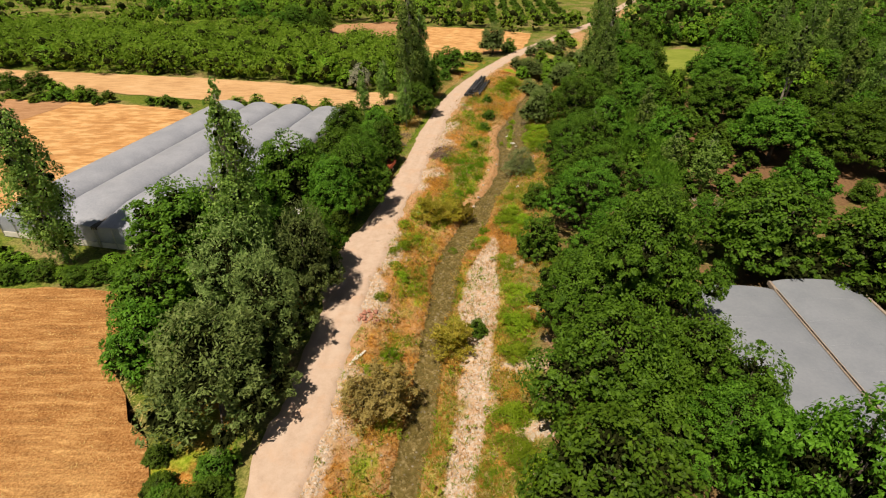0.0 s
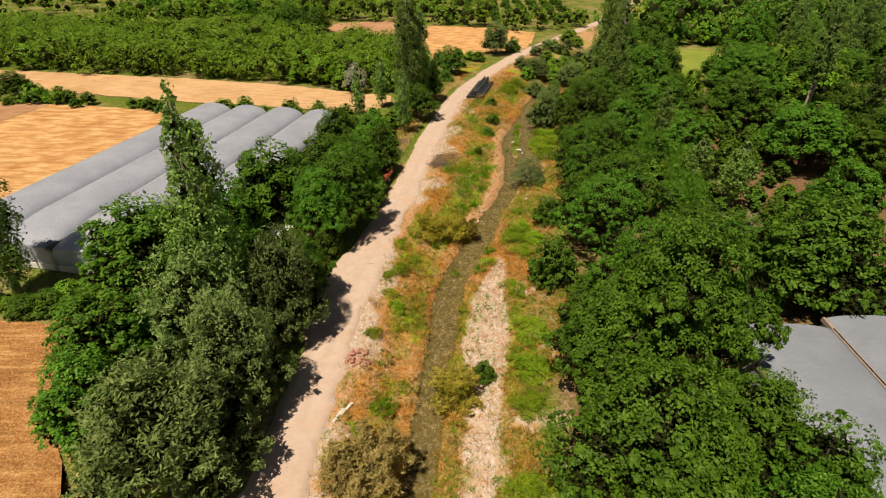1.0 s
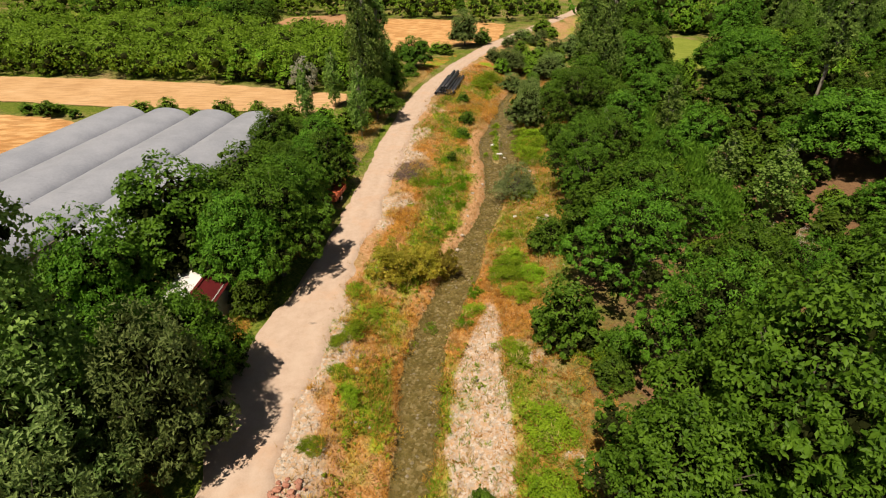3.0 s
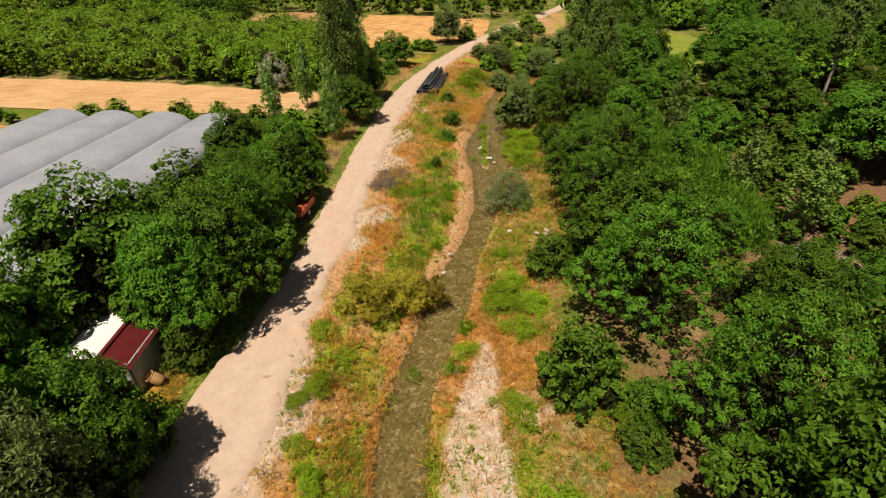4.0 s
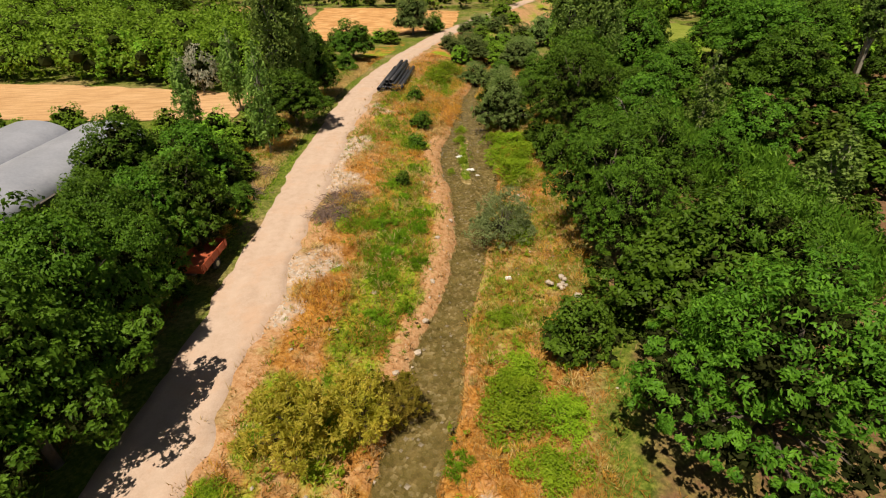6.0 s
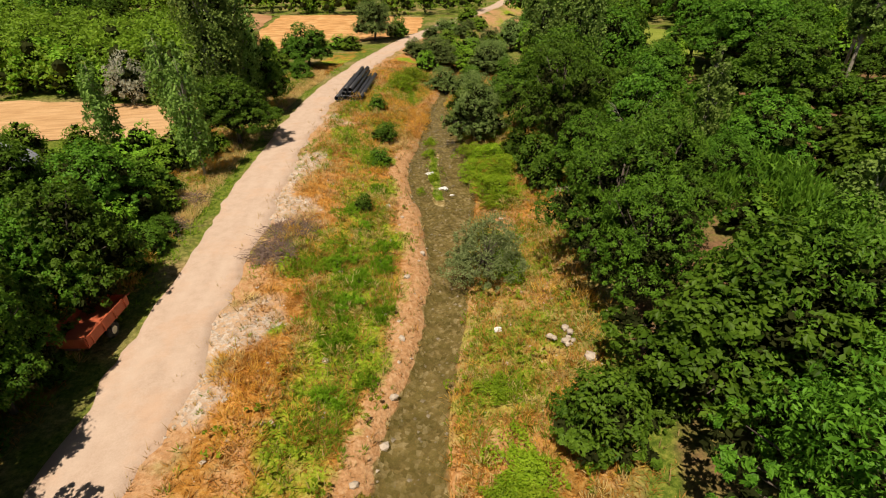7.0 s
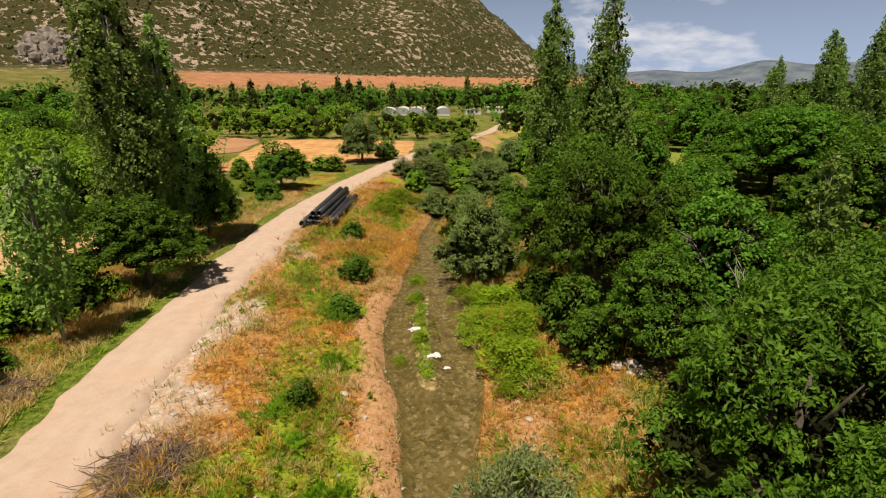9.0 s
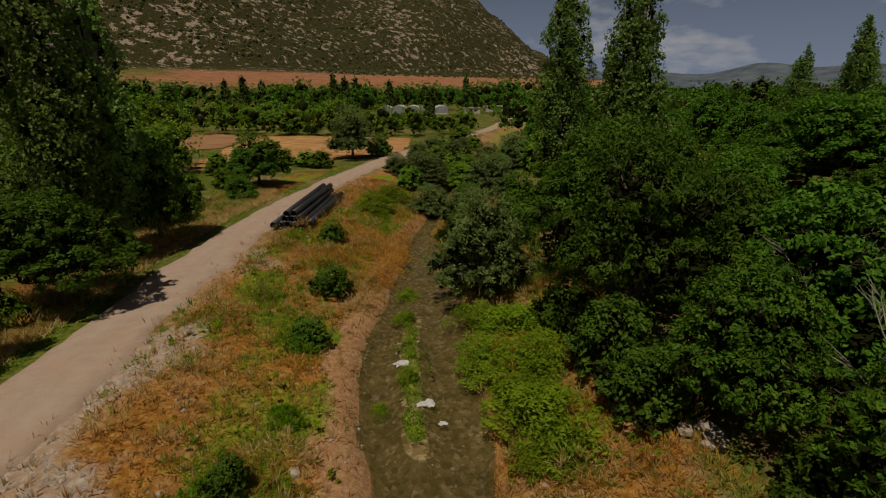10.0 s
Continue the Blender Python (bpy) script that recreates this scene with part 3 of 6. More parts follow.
def build_hill():
    xs, ys = np.arange(-1700, 1000, 14.0), np.arange(380, 1900, 14.0)
    X, Y = np.meshgrid(xs, ys)
    Z = hill_height(X, Y)
    nx, ny = len(xs), len(ys)
    idx = np.arange(nx * ny).reshape(ny, nx)
    faces = np.stack([idx[:-1, :-1], idx[:-1, 1:], idx[1:, 1:], idx[1:, :-1]], -1).reshape(-1, 4)
    faces = faces[(Z.ravel()[faces] > -1.1).any(1)]
    hill = tagged(new("hill", mesh_of("hill", np.stack([X, Y, Z], -1).reshape(-1, 3), faces, hill_material(), True)), "steep hill of dark scrub and pale rock above red soil", "hill", kind="structure")
    rng = np.random.default_rng(8)
    parts, v0, f0 = [], *ICO1
    while len(parts) < 5600:
        az, d = radians(rng.uniform(-34, 27)), rng.uniform(620, 1150)
        x, y = 7 + d * math.sin(az), 64 + d * math.cos(az)
        z = float(hill_height(np.array(x), np.array(y)))
        if z < 30 and rng.random() > 0.04:
            continue
        s = rng.uniform(0.9, 2.4)
        parts.append((v0 * s * (1 + rng.uniform(-0.3, 0.3, (len(v0), 1))) + np.array((x, y, z + 0.25 * s)), f0))
    v, f = join(parts)
    piece("hill_scrub", mesh_of("hill_scrub", v, f, leaf_material("scrub_leaf", (0.038, 0.050, 0.016), (0.070, 0.082, 0.028), (0.11, 0.11, 0.04), 0.1)))
    tagged(bpy.data.objects["hill_scrub"], "dark scattered scrub bushes on the hillside", "scrub", kind="stuff")
    return hill


def build_far_ridge():
    # distance haze is painted into the ridge's blue grey base colour
    m, n, l, p = shader("haze_tinted_ridge", 1.0, 0.0)
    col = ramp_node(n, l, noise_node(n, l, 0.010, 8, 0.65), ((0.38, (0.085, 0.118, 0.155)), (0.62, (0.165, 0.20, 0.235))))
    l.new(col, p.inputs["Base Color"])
    az = np.radians(np.arange(18, 100, 0.4))
    el = 2.1 + 0.35 * np.sin(az * 17) + 0.55 * (fbm(az * 40, az * 0, 5, 7) - 0.5) + 0.25 * np.sin(az * 41 + 1)
    vs = []
    for d, k in ((2500, -0.1), (2750, 0.35), (3000, 0.75), (3200, 1.0), (3600, 0.55)):
        wob = 1 + 0.25 * (fbm(az * 60, az * 0 + d / 100, 4, 17) - 0.5) * (k < 1)
        vs.append(np.stack([7 + d * np.sin(az), 64 + d * np.cos(az), np.tan(np.radians(el)) * 3200 * k * wob + 12 * k], -1))
    v = np.stack(vs, 1)
    idx = np.arange(v.shape[0] * 5).reshape(-1, 5)
    faces = np.stack([idx[:-1, :-1], idx[:-1, 1:], idx[1:, 1:], idx[1:, :-1]], -1).reshape(-1, 4)
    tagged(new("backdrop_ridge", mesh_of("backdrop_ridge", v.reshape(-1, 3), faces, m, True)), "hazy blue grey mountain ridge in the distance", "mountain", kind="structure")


build_hill(), build_far_ridge()


# ---------------------------------------------------------------- plants
def leaves(rng, lobes, n, size, slim=0.55, per=14, loose=0.32, up=0.45, droop=0.0, radial=0.0, flat=0.55, stir=0.38):
    """Leaf blades on small domed tufts over the outside of rounded lobes (x, y, z, rx, ry, rz)."""
    lob = np.array(lobes, float)
    area = (lob[:, 3] * lob[:, 4] + lob[:, 3] * lob[:, 5] + lob[:, 4] * lob[:, 5])
    k = int(n / per * 1.5)
    which = rng.choice(len(lob), k, p=area / area.sum())
    way = rng.normal(size=(k, 3))
    way /= np.linalg.norm(way, axis=1)[:, None]
    flip = (way[:, 2] < -0.25) & (rng.random(k) < 0.4)
    way[flip, 2] *= -1
    shell = 1.04 - 0.30 * rng.random(k)[:, None] ** 1.6
    c = lob[which, :3] + way * lob[which, 3:] * shell
    deep = np.min(np.linalg.norm((c[:, None] - lob[None, :, :3]) / lob[None, :, 3:], axis=2), axis=1)
    keep = np.flatnonzero(deep > 0.70)[: n // per]
    c, way, which = c[keep], way[keep], which[keep]
    m = len(c) * per
    wide = loose * np.minimum(lob[which, 3:].mean(1) * 0.45, 1.0) * 1.55 * rng.uniform(0.7, 1.35, len(c))
    c, way, wide = np.repeat(c, per, 0), np.repeat(way, per, 0), np.repeat(wide, per)[:, None]
    dome = rng.normal(size=(m, 3)) + way * 0.9
    dome[:, 2] += up
    dome /= np.linalg.norm(dome, axis=1)[:, None]
    p = c + dome * wide * rng.uniform(0.55, 1.12, (m, 1)) * np.array((1, 1, 0.5 + 0.5 * flat))
    nor = dome * 0.7 + way * 0.25 + rng.normal(size=(m, 3)) * stir
    nor[:, 2] += up * 0.7
    nor /= np.linalg.norm(nor, axis=1)[:, None]
    tan = np.cross(nor, rng.normal(size=(m, 3)))
    tan /= np.linalg.norm(tan, axis=1)[:, None] + 1e-9
    if radial:
        tan = tan * (1 - radial) + dome * radial
        tan[:, 2] += 0.3 * radial
        tan /= np.linalg.norm(tan, axis=1)[:, None] + 1e-9
    tan[:, 2] -= droop
    side = np.cross(nor, tan)
    side /= np.linalg.norm(side, axis=1)[:, None] + 1e-9
    ln = size * rng.uniform(0.65, 1.35, (m, 1))
    wd = ln * slim * 0.5
    v = np.stack([p - tan * ln * 0.5, p + side * wd + nor * ln * 0.06, p + tan * ln * 0.5, p - side * wd + nor * ln * 0.06], 1).reshape(-1, 3)
    return v, np.arange(m * 4).reshape(m, 4)


def crown_mesh(name, rng, lobes, n, size, material, core=0.66, **kw):
    v, f = leaves(rng, lobes, n, size, **kw)
    inner = len(f)
    if core > 0:                                         # inner leaves and twigs deep in the crown, the shade there painted as near-black
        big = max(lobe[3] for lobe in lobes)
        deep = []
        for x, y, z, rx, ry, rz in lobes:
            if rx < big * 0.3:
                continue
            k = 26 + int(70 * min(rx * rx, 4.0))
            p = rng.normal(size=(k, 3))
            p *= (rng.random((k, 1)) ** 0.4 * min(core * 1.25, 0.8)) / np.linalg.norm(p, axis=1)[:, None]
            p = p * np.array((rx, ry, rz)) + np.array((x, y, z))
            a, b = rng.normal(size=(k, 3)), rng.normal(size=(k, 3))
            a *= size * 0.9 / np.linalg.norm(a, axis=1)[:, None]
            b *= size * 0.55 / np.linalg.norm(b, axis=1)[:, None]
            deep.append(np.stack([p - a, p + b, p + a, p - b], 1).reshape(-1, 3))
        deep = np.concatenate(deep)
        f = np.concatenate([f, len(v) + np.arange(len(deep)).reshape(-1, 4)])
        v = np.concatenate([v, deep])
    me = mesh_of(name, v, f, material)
    me.materials.append(INNER_SHADE)
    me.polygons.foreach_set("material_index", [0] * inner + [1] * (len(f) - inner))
    return me


def dome_lobes(rng, R, H, low, count, small=0.45):
    """A broad uneven crown: lobes round a high middle, and small sprays that stand out of it."""
    lobes = [(rng.uniform(-0.1, 0.1) * R, rng.uniform(-0.1, 0.1) * R, H - R * 0.72, R * 0.56, R * 0.56, R * 0.66)]
    for k in range(count):
        a = math.tau * (k + rng.uniform(-0.4, 0.4)) / count * 2
        ring = 1 if k < count / 2 else 0.6
        r = R * small * rng.uniform(0.65, 1.25)
        d = (R - r) * ring * rng.uniform(0.8, 1.12)
        z = low + r * 0.8 + (H - low - r * 2.2) * (0.15 if ring == 1 else 0.62) * rng.uniform(0.5, 1.35)
        lobes.append((d * math.cos(a), d * math.sin(a), min(z, H - r * 0.8), r, r * rng.uniform(0.8, 1.15), r * rng.uniform(0.6, 0.95)))
    for k in range(count):
        x, y, z, rx, ry, rz = lobes[rng.integers(0, len(lobes))]
        way = rng.normal(size=3)
        way[2] = abs(way[2]) * 0.8
        way /= np.linalg.norm(way)
        s = R * rng.uniform(0.10, 0.2)
        lobes.append((x + way[0] * rx, y + way[1] * ry, min(z + way[2] * rz, H), s, s, s * 0.8))
    return lobes


def column_lobes(rng, R, H, low, count):
    """A flame-shaped column of slim upright sprays round the axis, thinning to a point."""
    lobes = []
    for k in range(count):
        f = (k + rng.random()) / count
        prof = R * max(0.12, min(1.0, 0.5 + 3.2 * f) * (1 - f ** 4.2))
        a = k * 2.4 + rng.uniform(-0.5, 0.5)
        off = prof * rng.uniform(0.35, 0.78) * (1 if k % 5 else 0.1)
        r = prof * rng.uniform(0.24, 0.38) + 0.06
        tall = (H - low) * rng.uniform(0.06, 0.11) * (1 - 0.4 * f)
        lobes.append((off * math.cos(a), off * math.sin(a), min(low + (H - low) * (0.05 + 0.93 * f), H - tall * 0.7), r, r, tall))
    return lobes


def mat_lobes(rng, R, H, low, count):
    """A low uneven mat of plants: small humps strewn over a ragged patch."""
    lobes = []
    for k in range(count):
        a, d = rng.uniform(0, math.tau), R * rng.random() ** 0.6 * rng.uniform(0.8, 1.3)
        r = R * rng.uniform(0.10, 0.26)
        top = H * (1 - 0.5 * min(d / R, 1) ** 2) * rng.uniform(0.2, 0.8)
        lobes.append((d * math.cos(a), d * math.sin(a) * 0.8, max(top - r * 0.6, r * 0.3), r, r, max(r * 0.8, top * 0.4)))
    return lobes


def spray_lobes(rng, R, H, low, count):
    """A loose bush: arching sprays that spread from the root, each ending in a few plumes."""
    lobes = [(0, 0, H * 0.36, R * 0.42, R * 0.42, H * 0.3)]
    for k in range(count):
        a, lift = k * 2.4 + rng.uniform(-0.4, 0.4), rng.uniform(0.25, 1.0)
        reach = R * math.sqrt(1 - 0.75 * lift * lift) * rng.uniform(0.75, 1.12)
        for f in (0.55, 0.8, 1.0):
            r = R * rng.uniform(0.13, 0.21) * (1.25 - 0.45 * f)
            lobes.append((reach * f * math.cos(a), reach * f * math.sin(a), low + H * lift * (1 - (1 - f) ** 1.6) * 0.9, r, r, r * 1.25))
    return lobes


SHAPES = {"dome": dome_lobes, "mat": mat_lobes, "spray": spray_lobes}


def trunk_mesh(name, rng, lobes, H, girth, material, fork=0.35):
    parts = [tube([(0, 0, -0.4), (girth * 0.2, 0, H * 0.15), (0, girth * 0.3, H * fork), (0, 0, H * 0.72)], [girth * 1.35, girth, girth * 0.8, girth * 0.25], 8)]
    for x, y, z, rx, ry, rz in lobes:
        s = rng.uniform(0.5, 1.0) * fork
        parts.append(tube([(0, 0, H * s), (x * 0.45, y * 0.45, H * s + (z - H * s) * 0.6), (x, y, z)], [girth * 0.5, girth * 0.32, girth * 0.08], 5))
    v, f = join(parts)
    return mesh_of(name, v, f, material, True)


KINDS = {}


def plant_kind(key, name, label, category, leaf, R, H, low, count, n, size, variants, bark=BARK, girth=0.22, column=False, small=None, core=0.58, seed=0, shape="dome", **kw):
    """Trunk and crown meshes of one kind of plant, in a few forms."""
    forms = []
    for i in range(variants):
        rng = np.random.default_rng(seed * 100 + i + 1)
        if column:
            lobes = column_lobes(rng, R, H, low, count)
        else:
            lobes = SHAPES[shape](rng, R, H, low, count, *([small] if small else []))
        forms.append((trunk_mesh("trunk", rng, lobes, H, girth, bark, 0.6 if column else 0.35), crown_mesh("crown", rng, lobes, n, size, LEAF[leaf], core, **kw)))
    KINDS[key] = (name, label, category, R, H, forms)


WALNUT, BROAD = "broad walnut tree with a dense dark green crown", "tree"
plant_kind("V", "walnut_tree", WALNUT, BROAD, "walnut", 5.0, 10.0, 2.2, 20, 25000, 0.235, 3, small=0.33, core=0.60, seed=21, slim=0.56, droop=0.25, per=44, loose=0.46)
plant_kind("X", "walnut_tree", "walnut tree with loose leafy sprays and dark gaps", BROAD, "walnut", 5.0, 10.0, 2.0, 22, 20000, 0.20, 3, small=0.30, core=0.52, seed=22, slim=0.46, droop=0.4, per=40, loose=0.36, up=0.35)
plant_kind("W", "walnut_tree", WALNUT, BROAD, "walnut", 5.0, 10.0, 1.4, 16, 13000, 0.31, 4, small=0.36, core=0.62, seed=1, slim=0.58, droop=0.2, per=32, loose=0.46)
plant_kind("w", "walnut_tree", WALNUT, BROAD, "walnut", 5.0, 10.0, 1.4, 14, 7500, 0.35, 3, small=0.38, core=0.62, seed=2, slim=0.6, per=18, loose=0.44, flat=0.9)
plant_kind("G", "willow_tree", "grey-green willow tree with fine feathery foliage", BROAD, "willow", 4.5, 9.0, 1.0, 26, 14000, 0.30, 3, small=0.26, core=0.56, seed=3, slim=0.36, per=34, loose=0.52, flat=0.9, radial=0.35, stir=0.5)
plant_kind("P", "poplar_tree", "tall columnar poplar tree with pale trunk", BROAD, "poplar", 2.6, 20.0, 1.2, 96, 19000, 0.235, 3, PALE_BARK, 0.24, True, core=0.18, seed=4, slim=0.75, per=16, loose=0.75, flat=1.6, up=0.2, radial=0.3, stir=0.5)
plant_kind("T", "poplar_tree", "tall thin poplar tree with bare pale trunk", BROAD, "poplar", 2.4, 20.0, 8.0, 60, 6000, 0.34, 2, PALE_BARK, 0.24, True, core=0.18, seed=24, slim=0.75, per=14, loose=0.75, flat=1.6, up=0.2, radial=0.3, stir=0.5)
plant_kind("p", "poplar_tree", "slim poplar tree in the distance", BROAD, "poplar", 2.4, 20.0, 2.0, 48, 3600, 0.5, 2, PALE_BARK, 0.22, True, core=0.7, seed=5, slim=0.75, per=10, loose=0.7, flat=1.5, up=0.2)
plant_kind("Y", "young_poplar_tree", "young slim poplar tree with loose upright twigs", BROAD, "poplar", 1.5, 9.0, 0.8, 44, 4600, 0.24, 2, PALE_BARK, 0.10, True, core=0.0, seed=6, slim=0.7, per=12, loose=0.8, flat=1.6, up=0.2, radial=0.3)
plant_kind("B", "shrub", "dense bright green shrub beside the creek", "shrub", "shrub", 2.0, 3.4, 0.1, 20, 5600, 0.22, 3, girth=0.07, small=0.30, seed=7, slim=0.5, per=22, loose=0.62)
plant_kind("b", "shrub", "leafy green hedge shrub", "shrub", "acacia", 3.0, 5.0, 0.1, 14, 2300, 0.38, 3, girth=0.09, small=0.36, core=0.6, seed=8, slim=0.5, per=16, loose=0.6)
plant_kind("A", "turning_bush", "feathery creekside bush turning yellow brown", "bush", "rust", 2.3, 4.0, 0.2, 26, 9000, 0.27, 3, girth=0.06, core=0.0, seed=9, slim=0.26, per=18, loose=0.85, radial=0.6, up=0.6, shape="spray")
plant_kind("D", "withered_bush", "withered tan brown bush between road and creek", "bush", "tan", 2.3, 4.0, 0.2, 28, 9000, 0.25, 1, girth=0.06, core=0.0, seed=19, slim=0.3, per=18, loose=0.85, radial=0.5, up=0.6, shape="spray")
plant_kind("n", "weed_mound", "low patch of lush bright green weeds", "weeds", "nettle", 1.4, 2.3, 0.0, 40, 5600, 0.12, 3, girth=0.02, core=0.0, seed=14, slim=0.45, per=16, loose=1.1, up=0.3, stir=0.6, shape="mat")
plant_kind("g", "grass_clump", "upright clump of fresh green grass", "grass", "lush", 1.0, 1.0, 0.0, 22, 1500, 0.36, 3, girth=0.01, core=0.0, seed=16, slim=0.10, per=16, loose=0.9, radial=0.85, up=1.1, flat=1.0, shape="mat")
plant_kind("S", "willow_bush", "round silvery green willow bush at the water", "bush", "silver", 2.1, 3.4, 0.0, 24, 15000, 0.145, 1, girth=0.06, small=0.30, core=0.0, seed=10, slim=0.3, per=28, loose=0.6, radial=0.5)
plant_kind("s", "silver_bush", "pale silvery bush in the hedge", "bush", "pale", 3.0, 5.0, 0.3, 12, 2600, 0.36, 1, girth=0.09, small=0.36, core=0.2, seed=11, slim=0.36, loose=0.5, radial=0.4)
plant_kind("o", "orchard_tree", "small round fruit tree in an orchard row", BROAD, "shrub", 1.6, 3.0, 0.5, 7, 800, 0.36, 2, girth=0.08, small=0.4, seed=12, loose=0.6)
plant_rng = random.Random(5)


def plant(key, x, y, R=None, H=None, group="", label="", turn=None):
    name, text, category, R0, H0, forms = KINDS[key]
    R, H = R or R0, H or H0
    trunk, crown = plant_rng.choice(forms)
    z = float(height(np.array(x), np.array(y)))
    spin = plant_rng.uniform(0, 360) if turn is None else turn
    at = pose(x, y, z, 0, 0, spin) @ Matrix.Diagonal((R / R0, R / R0, H / H0, 1))
    t = thing(name, at, label or text, category, group)
    piece("trunk", trunk, t)
    piece("crown", crown, t)
    return t


